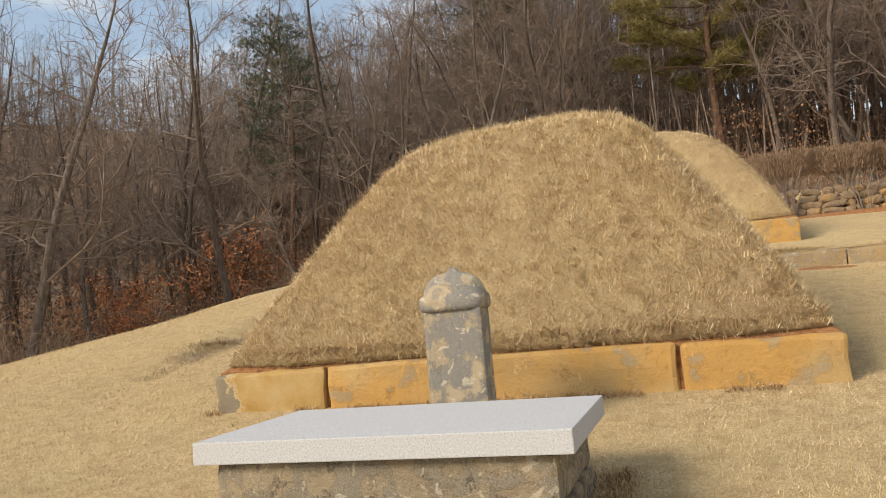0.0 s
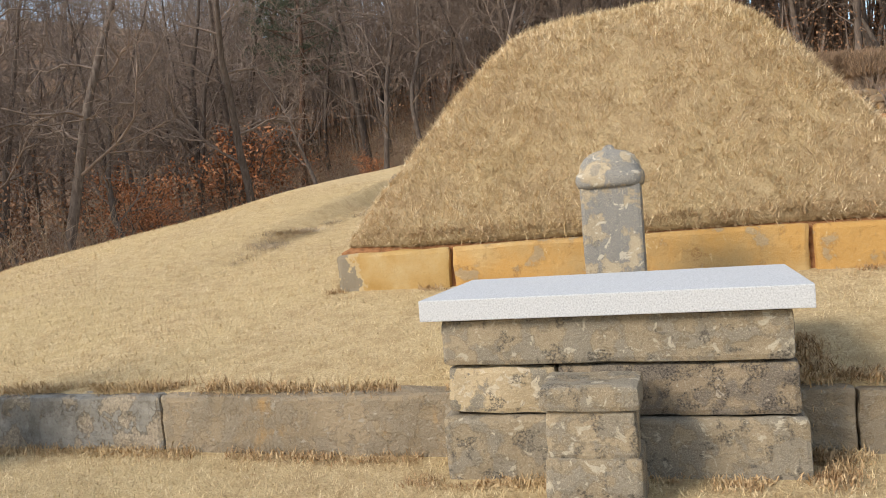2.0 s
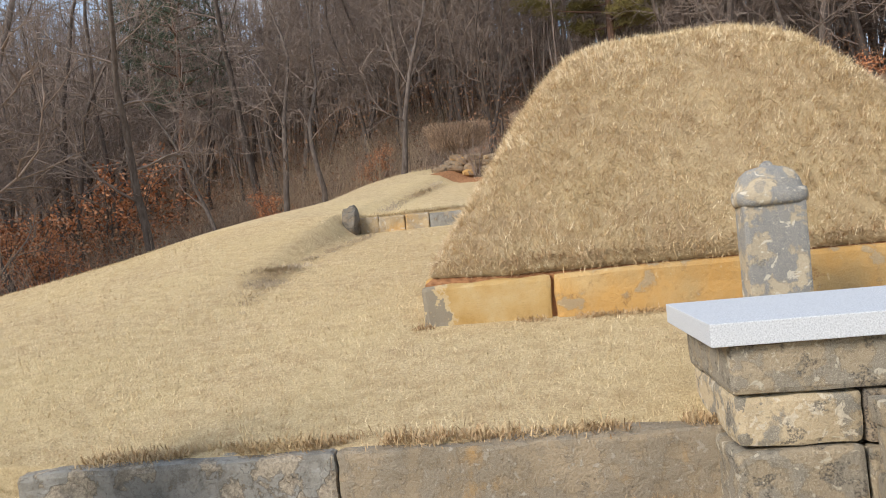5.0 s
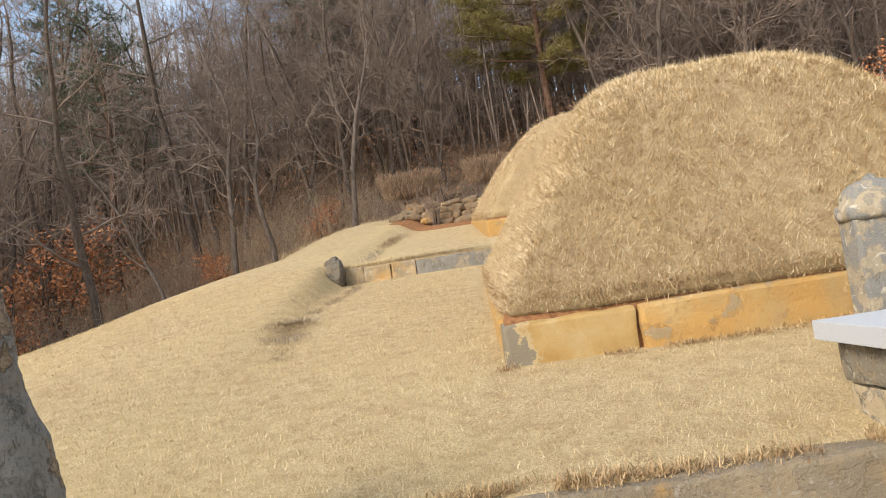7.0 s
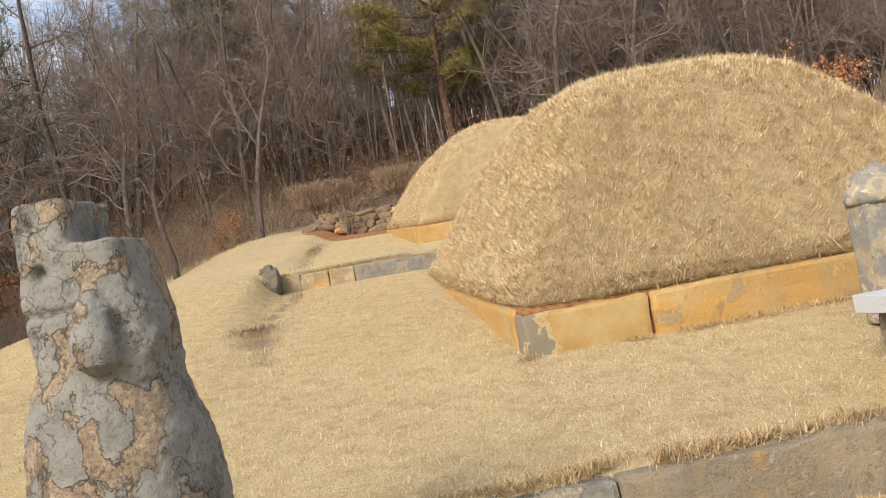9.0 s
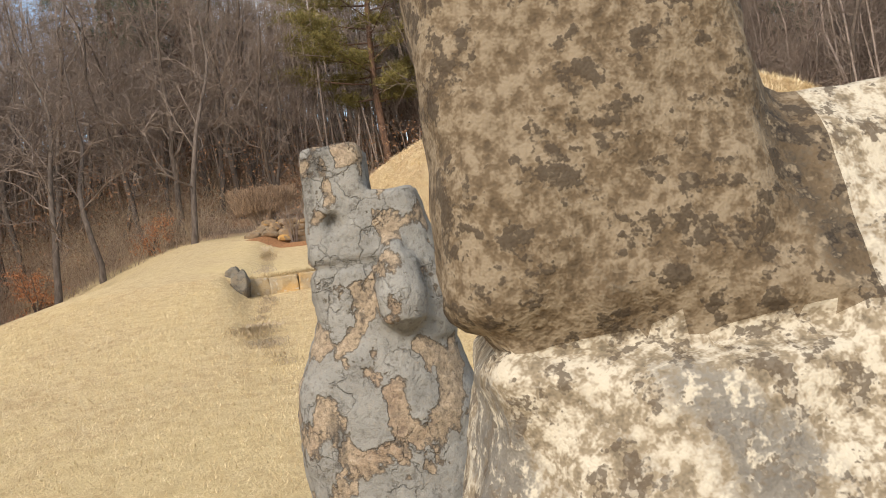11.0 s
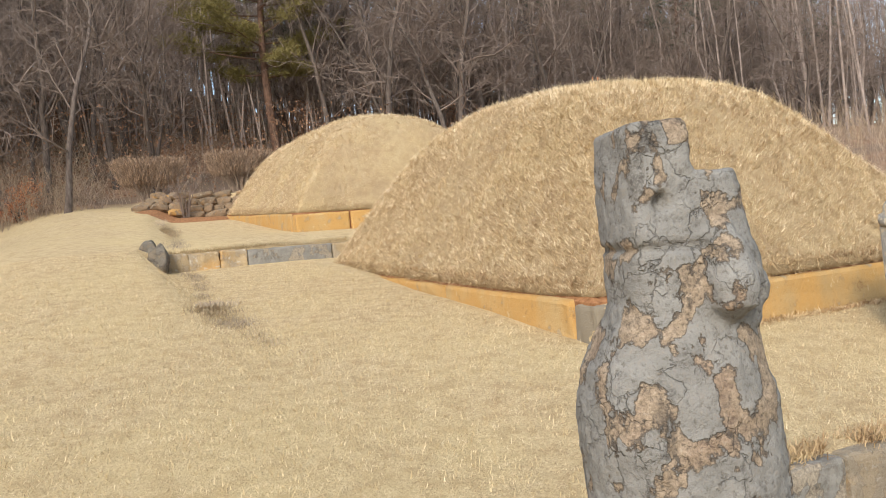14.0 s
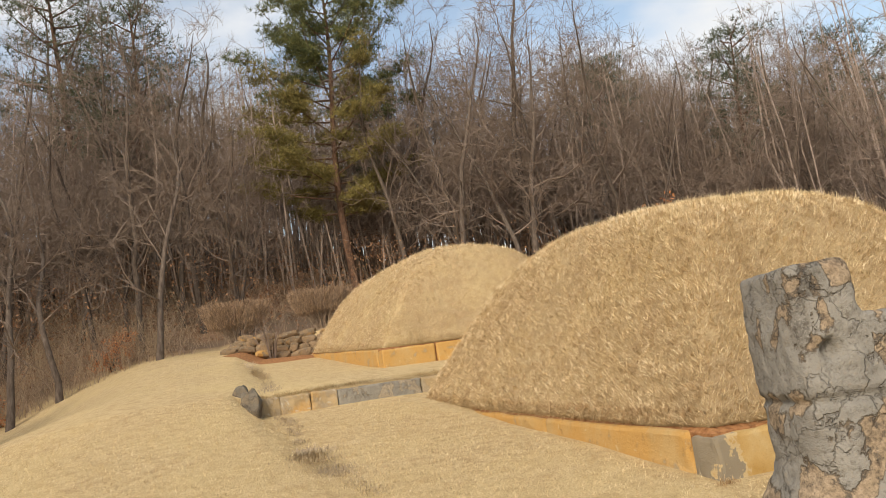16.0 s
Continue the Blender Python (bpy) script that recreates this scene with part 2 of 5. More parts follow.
def speckled_material(name, dark, base, light, stain, stain_at):
    """Bare coarse granite: bright and dark crystals a finger wide, with stained areas."""
    m = Mat(name, 0.9, 0.2)
    grain = m.noise(62, 3, 0.75)
    blot = m.math("ADD", m.noise(34, 4, 0.7), m.math("MULTIPLY", m.math("SUBTRACT", grain, 0.5), 0.35))
    c = m.ramp(grain, [(0.32, tuple(v * 0.6 for v in base)), (0.45, base), (0.56, light)])
    c = m.mix(m.math("MULTIPLY", m.step(blot, 0.535, 0.575), 0.85), c, dark)
    c = m.mix(m.math("MULTIPLY", m.step(m.noise(140, 2, 0.6), 0.58, 0.66), 0.5), c, light)
    area = m.math("ADD", m.noise(2.6, 4, 0.6, (1, 1, 0.6), 0.5), m.math("MULTIPLY", m.math("SUBTRACT", grain, 0.5), 0.16))
    f = m.math("MULTIPLY", m.step(area, stain_at, stain_at + 0.03), m.step(grain, 0.62, 0.52))
    c = m.mix(m.math("MULTIPLY", f, 0.85), c, stain)
    m.color(c).bump(m.math("ADD", grain, blot), 0.5, 0.006)
    return m.m


def corner_stone_material():
    """Ochre-stained stone whose outer end carries a grey lichen crust."""
    m = Mat("ochre_corner_stone", 0.93, 0.2)
    grain = m.noise(120, 3, 0.75)
    fine = m.noise(30, 4, 0.7)
    c = m.ramp(m.noise(2.2, 5, 0.65), [(0.3, (0.40, 0.235, 0.07)), (0.5, (0.48, 0.315, 0.125)), (0.7, (0.53, 0.39, 0.20))])
    xyz = m.n.new("ShaderNodeSeparateXYZ")
    m.l.new(m.pos, xyz.inputs[0])
    edge = m.math("DIVIDE", m.math("ADD", m.math("ADD", xyz.outputs[0], 5.0), m.math("MULTIPLY", m.noise(5.0, 4, 0.65), 1.1)), 3.0)
    crust = m.step(edge, 0.365, 0.355)
    pale = m.step(edge, 0.40, 0.388)
    c = m.mix(m.math("MULTIPLY", pale, 0.5), c, (0.56, 0.46, 0.30))
    c = m.mix(m.math("MULTIPLY", crust, 0.9), c, (0.235, 0.20, 0.15))
    c = m.mix(m.math("MULTIPLY", m.step(grain, 0.45, 0.32), 0.4), c, (0.20, 0.12, 0.05))
    m.color(c).bump(m.math("ADD", grain, fine), 0.6, 0.02)
    return m.m


def plain_noise(name, dark, base, light, scale, rough=0.9, bump=0.4, stretch=(1, 1, 1), dist=0.01, rand=0.0):
    m = Mat(name, rough, 0.2)
    f = m.noise(scale, 6, 0.65, stretch)
    c = m.ramp(f, [(0.3, dark), (0.5, base), (0.72, light)])
    if rand:
        c = m.mix(m.math("MULTIPLY", m.random(), rand), c, tuple(v * 0.35 for v in base))
    m.color(c).bump(f, bump, dist)
    return m.m


def leaf_material(name, dark, base, light):
    m = Mat(name, 0.75, 0.2)
    m.color(m.ramp(m.island(), [(0.0, dark), (0.5, base), (1.0, light)]))
    return m.m


LAWN = lawn_material()
TURF = mound_turf_material()
BLADE = blade_material("lawn_straw", (0.25, 0.165, 0.082), (0.55, 0.41, 0.22), (0.80, 0.655, 0.42), 13.0)
RUSSET_BLADE = blade_material("long_russet_straw", (0.22, 0.125, 0.062), (0.41, 0.265, 0.135), (0.58, 0.43, 0.255))
DEAD_WEED = blade_material("grey_dead_weed", (0.17, 0.125, 0.085), (0.28, 0.215, 0.15), (0.42, 0.33, 0.23))
MOUND_BLADE = blade_material("mound_straw", (0.33, 0.22, 0.12), (0.66, 0.505, 0.31), (0.90, 0.765, 0.54), 12.0)
BRUSH = blade_material("brown_brushwood", (0.16, 0.11, 0.08), (0.28, 0.20, 0.148), (0.42, 0.315, 0.235))
SLAB = plain_noise("new_pale_granite", (0.30, 0.30, 0.305), (0.47, 0.47, 0.475), (0.60, 0.60, 0.60), 110, 0.75, 0.25, dist=0.003)
TABLE_STONE = stone_material("lichened_grey_stone", (0.33, 0.26, 0.17), (0.225, 0.195, 0.15), (0.065, 0.055, 0.046), (0.46, 0.40, 0.30), 0.50, 0.53, 0.61, spots=0.6)
CREAM_STONE = stone_material("cream_lichened_stone", (0.47, 0.365, 0.225), (0.20, 0.18, 0.145), (0.08, 0.07, 0.058), (0.54, 0.46, 0.34), 0.57, 0.57, 0.59, spots=0.85)
SOOT_STONE = stone_material("soot_darkened_stone", (0.32, 0.245, 0.16), (0.15, 0.125, 0.10), (0.035, 0.03, 0.028), (0.42, 0.36, 0.28), 0.50, 0.47, 0.66)
STELE_STONE = stone_material("old_stele_stone", (0.45, 0.36, 0.24), (0.195, 0.188, 0.176), (0.09, 0.085, 0.08), (0.54, 0.47, 0.36), 0.49, 0.62, 0.61, 0.0, 0.9, 0.6, 0.9, 0.5)
KERB_STONE = stone_material("weathered_kerb_stone", (0.345, 0.265, 0.17), (0.265, 0.22, 0.16), (0.12, 0.095, 0.07), (0.38, 0.33, 0.26), 0.52, 0.64, 0.64, 0.12, 1.3, 1.0, 0.6, 0.25)
GREY_KERB = plate_material("blue_grey_kerb_stone", (0.285, 0.235, 0.17), (0.17, 0.135, 0.10), (0.255, 0.238, 0.205), (0.44, 0.41, 0.35), (0.15, 0.128, 0.103), 0.48, 6.0, 0.1)
TERRACE_STONE = stone_material("pale_ochre_terrace_stone", (0.42, 0.305, 0.165), (0.29, 0.24, 0.175), (0.15, 0.11, 0.075), (0.46, 0.40, 0.31), 0.54, 0.66, 0.62, 0.3, 0.7, 0.8, 0.7)
OCHRE_STONE = stone_material("ochre_stained_base_stone", (0.49, 0.325, 0.14), (0.31, 0.245, 0.16), (0.24, 0.13, 0.05), (0.54, 0.40, 0.21), 0.64, 0.64, 0.66, 0.75, 0.6, 0.8, 0.8)
CORNER_STONE = corner_stone_material()
STATUE_STONE = plate_material("grey_lichened_statue_stone", (0.25, 0.19, 0.13), (0.095, 0.07, 0.052), (0.232, 0.22, 0.196), (0.38, 0.32, 0.24), (0.065, 0.055, 0.046), 0.44, 7.0, 0.25)
STATUE_PALE = speckled_material("speckled_statue_granite", (0.085, 0.062, 0.042), (0.235, 0.185, 0.125), (0.45, 0.39, 0.30), (0.15, 0.135, 0.115), 0.62)
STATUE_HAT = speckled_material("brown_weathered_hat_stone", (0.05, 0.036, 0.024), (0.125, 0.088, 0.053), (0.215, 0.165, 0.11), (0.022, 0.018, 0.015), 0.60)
BOULDER = stone_material("dark_weathered_boulder", (0.20, 0.155, 0.105), (0.14, 0.12, 0.095), (0.045, 0.036, 0.03), (0.30, 0.26, 0.20), 0.48, 0.52, 0.66)
RUBBLE = stone_material("rough_brown_fieldstone", (0.27, 0.18, 0.105), (0.19, 0.145, 0.10), (0.08, 0.056, 0.038), (0.34, 0.27, 0.18), 0.55, 0.60, 0.64, 0.25)
BARK = plain_noise("grey_brown_bark", (0.062, 0.047, 0.038), (0.13, 0.10, 0.081), (0.22, 0.18, 0.148), 14, 0.95, 0.8, (1, 1, 0.25), 0.02, 0.5)
PINE_BARK = plain_noise("reddish_pine_bark", (0.05, 0.03, 0.022), (0.13, 0.075, 0.05), (0.22, 0.13, 0.085), 12, 0.95, 0.8, (1, 1, 0.3), 0.03)
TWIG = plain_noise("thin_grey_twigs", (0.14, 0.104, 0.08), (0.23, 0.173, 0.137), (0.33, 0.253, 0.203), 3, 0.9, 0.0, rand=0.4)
# paler copy of the twig colours: distance haze put into the far wood's colour
HAZY_TWIG = plain_noise("haze_paled_far_twigs", (0.19, 0.145, 0.117), (0.29, 0.226, 0.187), (0.40, 0.32, 0.27), 3, 0.9, 0.0)
NEEDLE = leaf_material("pine_needles", (0.045, 0.06, 0.025), (0.10, 0.115, 0.045), (0.20, 0.19, 0.07))
NEEDLE_YELLOW = leaf_material("yellowing_pine_needles", (0.10, 0.085, 0.028), (0.185, 0.15, 0.048), (0.28, 0.225, 0.075))
NEEDLE_DARK = leaf_material("dark_pine_needles", (0.04, 0.05, 0.032), (0.075, 0.09, 0.055), (0.13, 0.14, 0.085))
OAK_LEAF = leaf_material("dry_oak_leaves", (0.20, 0.07, 0.03), (0.46, 0.18, 0.075), (0.64, 0.32, 0.16))
DULL_LEAF = leaf_material("dull_russet_leaves", (0.13, 0.065, 0.035), (0.24, 0.125, 0.068), (0.37, 0.21, 0.12))
SHRUB = leaf_material("clipped_shrub_twigs", (0.15, 0.10, 0.068), (0.27, 0.185, 0.125), (0.42, 0.29, 0.185))
SHRUB_STEM = plain_noise("shrub_stems", (0.13, 0.095, 0.07), (0.24, 0.18, 0.135), (0.36, 0.28, 0.21), 6, 0.9, 0.2)
SOIL = plain_noise("bare_orange_soil", (0.14, 0.06, 0.025), (0.28, 0.13, 0.055), (0.38, 0.20, 0.09), 18, 0.95, 0.8)


# ---- mesh helpers ----
def mesh_object(name, verts, faces, material, parent=None, label="", smooth=False):
    me = bpy.data.meshes.new(name)
    me.from_pydata([tuple(v) for v in verts], [], faces)
    me.materials.append(material)
    if smooth:
        me.polygons.foreach_set("use_smooth", [True] * len(me.polygons))
    me.update()
    ob = new(name, me)
    ob.parent = parent
    return tagged(ob, label)


def part(name, bm, material, parent=None, label="", smooth=False):
    me = bpy.data.meshes.new(name)
    bm.normal_update()
    bm.to_mesh(me)
    bm.free()
    me.materials.append(material)
    if smooth:
        me.polygons.foreach_set("use_smooth", [True] * len(me.polygons))
    ob = new(name, me)
    ob.parent = parent
    return tagged(ob, label)


def empty(name, label, category, group="", kind="", at=(0, 0, 0)):
    ob = new(name)
    ob.location = at
    return tagged(ob, label, category, group, kind)


def block(sx, sy, sz, bevel=0.02, cuts=3, rough=0.006, seed=0.0, taper=0.0):
    """A hewn block standing on z = 0, centred in x and y, with worn edges and an uneven face."""
    bm = bmesh.new()
    bmesh.ops.create_cube(bm, size=1)
    for v in bm.verts:
        k = 1 - taper * (v.co.z + 0.5)
        v.co = Vector((v.co.x * sx * k, v.co.y * sy * k, (v.co.z + 0.5) * sz))
    bmesh.ops.bevel(bm, geom=list(bm.edges), offset=bevel, segments=2, affect="EDGES", profile=0.6)
    if cuts:
        bmesh.ops.subdivide_edges(bm, edges=[e for e in bm.edges if e.calc_length() > 3 * bevel], cuts=cuts, use_grid_fill=True)
    for v in bm.verts:
        p = Vector((v.co.x + seed * 3.1, v.co.y + seed * 1.7, v.co.z + seed))
        v.co += Vector(noise.noise_vector(p * 5)) * rough + Vector(noise.noise_vector(p * 17)) * rough * 0.4
    return bm


def tube(vs, fs, pts, radii, sides):
    """Adds a tapering tube along pts."""
    base = len(vs)
    n = len(pts)
    for i in range(n):
        a = pts[max(i - 1, 0)]
        b = pts[min(i + 1, n - 1)]
        d = b - a
        d = d / (np.linalg.norm(d) + 1e-9)
        u = np.cross(d, (0.3, 0.9, 0.2) if abs(d[2]) > 0.5 else (0, 0, 1))
        u /= np.linalg.norm(u) + 1e-9
        w = np.cross(d, u)
        for k in range(sides):
            an = 2 * math.pi * k / sides
            vs.append(pts[i] + radii[i] * (math.cos(an) * u + math.sin(an) * w))
    for i in range(n - 1):
        for k in range(sides):
            k2 = (k + 1) % sides
            o = base + i * sides
            fs.append((o + k, o + k2, o + sides + k2, o + sides + k))


def sstep(a, b, x):
    t = min(max((x - a) / (b - a), 0.0), 1.0)
    return t * t * (3 - 2 * t)


def lerp_list(x, pts):
    for (x0, y0), (x1, y1) in zip(pts, pts[1:]):
        if x <= x1:
            return y0 + (y1 - y0) * max(0.0, (x - x0) / (x1 - x0))
    return pts[-1][1]


# ---- the ground ----
KERB_Y, TERRACE_Y, RUBBLE_Y = 4.52, 16.5, 27.0
UPPER = [(0, 0.05), (4.52, 0.38), (7.2, 0.84), (13.8, 1.66), (16.5, 1.96)]
BACK = [(16.5, 2.24), (19.0, 2.62), (27.0, 3.62)]
WOODS = [(27.0, 4.38), (32.0, 4.6), (45, 6.8), (62, 10.0), (80, 11.0), (110, 7.0), (200, 0.0), (450, -8)]
HILL = [(36, 0.0), (62, 6.0), (95, 14.0), (140, 12.0), (220, 4.0), (450, 0.0)]


def rubble_y(x):
    return RUBBLE_Y + 0.03 * (x + 2) ** 2 * (1 if x > -2 else 2)


def ground(x, y):
    lower = 0.0 + 0.012 * (y - 4.5)
    if y < KERB_Y:
        z = lower
    elif y < TERRACE_Y:
        z = lerp_list(y, UPPER)
    elif y < RUBBLE_Y:
        z = lerp_list(y, BACK)
    else:
        z = lerp_list(y, WOODS)
    # outside the levelled plot the old hillside runs through, without steps
    nat = lerp_list(y, [(-60, -6), (-6, -0.4), (1.5, 0.15), (5.0, 0.5), (9, 1.12), (16.5, 2.42), (22, 3.15), (27, 3.95), (33, 4.6), (45, 6.8), (62, 10.0), (80, 11.0), (110, 7.0), (200, 0), (450, -8)])
    edge = lerp_list(y, [(0, -6.3), (5, -6.3), (9, -7.0), (16.5, -7.05), (20, -6.2), (26, -5.4), (27, -4.9), (40, -5)])
    f = sstep(0.0, 1.0, (edge - x) / lerp_list(y, [(4, 1.3), (10, 0.6), (17, 0.25), (24, 0.8)]))
    z = z * (1 - f) + nat * f
    # the side falls away to the valley
    d = max(0.0, -x - lerp_list(y, [(18, 8.0), (24, 7.5), (32, 7.2)]))
    k = lerp_list(y, [(0, 0.012), (12, 0.021), (17, 0.040), (21, 0.075), (26, 0.12), (30, 0.09), (36, 0.04)])
    z -= 2.6 * (1 - math.exp(-k * d * d / 2.6))
    if d > 20:
        z += 0.20 * min(d - 20, 60)
    if y > 36:
        z += lerp_list(y, HILL) * (1 - 0.7 * sstep(-2, 16, x))
    if x > 9:
        z += min(1.8, 0.16 * (x - 9)) * sstep(6, 14, y) * (1 - sstep(26, 33, y))
    if y > 14 and x > -7:
        z -= 0.013 * (min(x, 12) + 7) * sstep(14, 16, y)
    z += 0.05 * noise.noise(Vector((x * 0.35, y * 0.35, 0))) + (0.4 * noise.noise(Vector((x * 0.06, y * 0.06, 3))) if y > 34 or x < -18 else 0)
    if y < -2:
        z -= 0.06 * (-2 - y) if y > -40 else 0.06 * 38
    return z


def axis(dense, lo, hi, fine, far):
    a = list(np.arange(dense[0], dense[1] + 1e-6, fine))
    s, x = fine, dense[1]
    while x < hi:
        s *= 1.18
        x += min(s, far)
        a.append(x)
    s, x = fine, dense[0]
    while x > lo:
        s *= 1.18
        x -= min(s, far)
        a.insert(0, x)
    return a


GRID = {}


def ground_heights(x, y):
    """Heights of the ground sheet at many places at once."""
    gx, gy, gz = GRID["x"], GRID["y"], GRID["z"]
    i = np.clip(np.searchsorted(gx, x) - 1, 0, len(gx) - 2)
    j = np.clip(np.searchsorted(gy, y) - 1, 0, len(gy) - 2)
    a = (x - gx[i]) / (gx[i + 1] - gx[i])
    b = (y - gy[j]) / (gy[j + 1] - gy[j])
    return (gz[j, i] * (1 - a) + gz[j, i + 1] * a) * (1 - b) + (gz[j + 1, i] * (1 - a) + gz[j + 1, i + 1] * a) * b


def build_ground():
    xs = axis((-14, 6), -450, 450, 0.22, 20)
    ys = axis((-2, 30), -450, 450, 0.22, 20)
    for cut in (KERB_Y, TERRACE_Y, RUBBLE_Y):
        ys = [y for y in ys if abs(y - cut) > 0.08] + [cut - 0.012, cut + 0.012]
    ys.sort()
    verts = [(x, y, ground(x, y)) for y in ys for x in xs]
    w = len(xs)
    GRID["x"], GRID["y"] = np.array(xs), np.array(ys)
    GRID["z"] = np.array([v[2] for v in verts]).reshape(len(ys), w)
    faces = [(j * w + i, j * w + i + 1, (j + 1) * w + i + 1, (j + 1) * w + i) for j in range(len(ys) - 1) for i in range(w - 1)]
    g = mesh_object("ground", verts, faces, LAWN, smooth=True)
    return tagged(g, "sloping dry straw lawn running into brown leaf-littered woods", "ground", kind="structure")


build_ground()


# ---- grass blades ----
def rod_mesh(name, v, f, material):
    me = bpy.data.meshes.new(name)
    me.vertices.add(len(v))
    me.vertices.foreach_set("co", v.astype(np.float32).ravel())
    me.loops.add(f.size)
    me.loops.foreach_set("vertex_index", f.ravel().astype(np.int32))
    me.polygons.add(len(f))
    me.polygons.foreach_set("loop_start", (np.arange(len(f)) * f.shape[1]).astype(np.int32))
    me.update(calc_edges=True)
    me.materials.append(material)
    return new(name, me)


def blades(name, pts, normals, material, length, width, droop, seed, parent=None, label="", simple=False):
    """Many bent straw blades, each of two faces, rooted at pts."""
    rng = np.random.default_rng(seed)
    n = len(pts)
    a = rng.uniform(0, 2 * math.pi, n)
    side = np.stack([np.cos(a), np.sin(a), np.zeros(n)], 1)
    out = np.stack([-np.sin(a), np.cos(a), np.zeros(n)], 1)
    ln = length * rng.uniform(0.5, 1.35, n)[:, None]
    wd = width * rng.uniform(0.6, 1.3, n)[:, None]
    lean = rng.uniform(0.2, 1.0, n)[:, None] * droop
    if simple:
        tip = pts + normals * ln * (0.8 - 0.5 * lean) + out * ln * 0.9 * lean
        v = np.stack([pts - side * wd, pts + side * wd, tip], 1).reshape(-1, 3)
        ob = rod_mesh(name, v, np.arange(n * 3).reshape(-1, 3), material)
        ob.parent = parent
        return tagged(ob, label, kind="stuff")
    mid = pts + normals * ln * 0.5 + out * ln * 0.28 * lean
    tip = pts + normals * ln * (0.85 - 0.5 * lean) + out * ln * 0.85 * lean
    v = np.stack([pts - side * wd, pts + side * wd, mid + side * wd * 0.8, mid - side * wd * 0.8, tip], 1).reshape(-1, 3)
    me = bpy.data.meshes.new(name)
    k = np.arange(n) * 5
    me.vertices.add(n * 5)
    me.vertices.foreach_set("co", v.astype(np.float32).ravel())
    loops = np.stack([k, k + 1, k + 2, k + 3, k + 3, k + 2, k + 4], 1).ravel()
    me.loops.add(n * 7)
    me.loops.foreach_set("vertex_index", loops.astype(np.int32))
    me.polygons.add(n * 2)
    me.polygons.foreach_set("loop_start", np.stack([np.arange(n) * 7, np.arange(n) * 7 + 4], 1).ravel().astype(np.int32))
    me.update(calc_edges=True)
    me.materials.append(material)
    ob = new(name, me)
    ob.parent = parent
    return tagged(ob, label, kind="stuff")


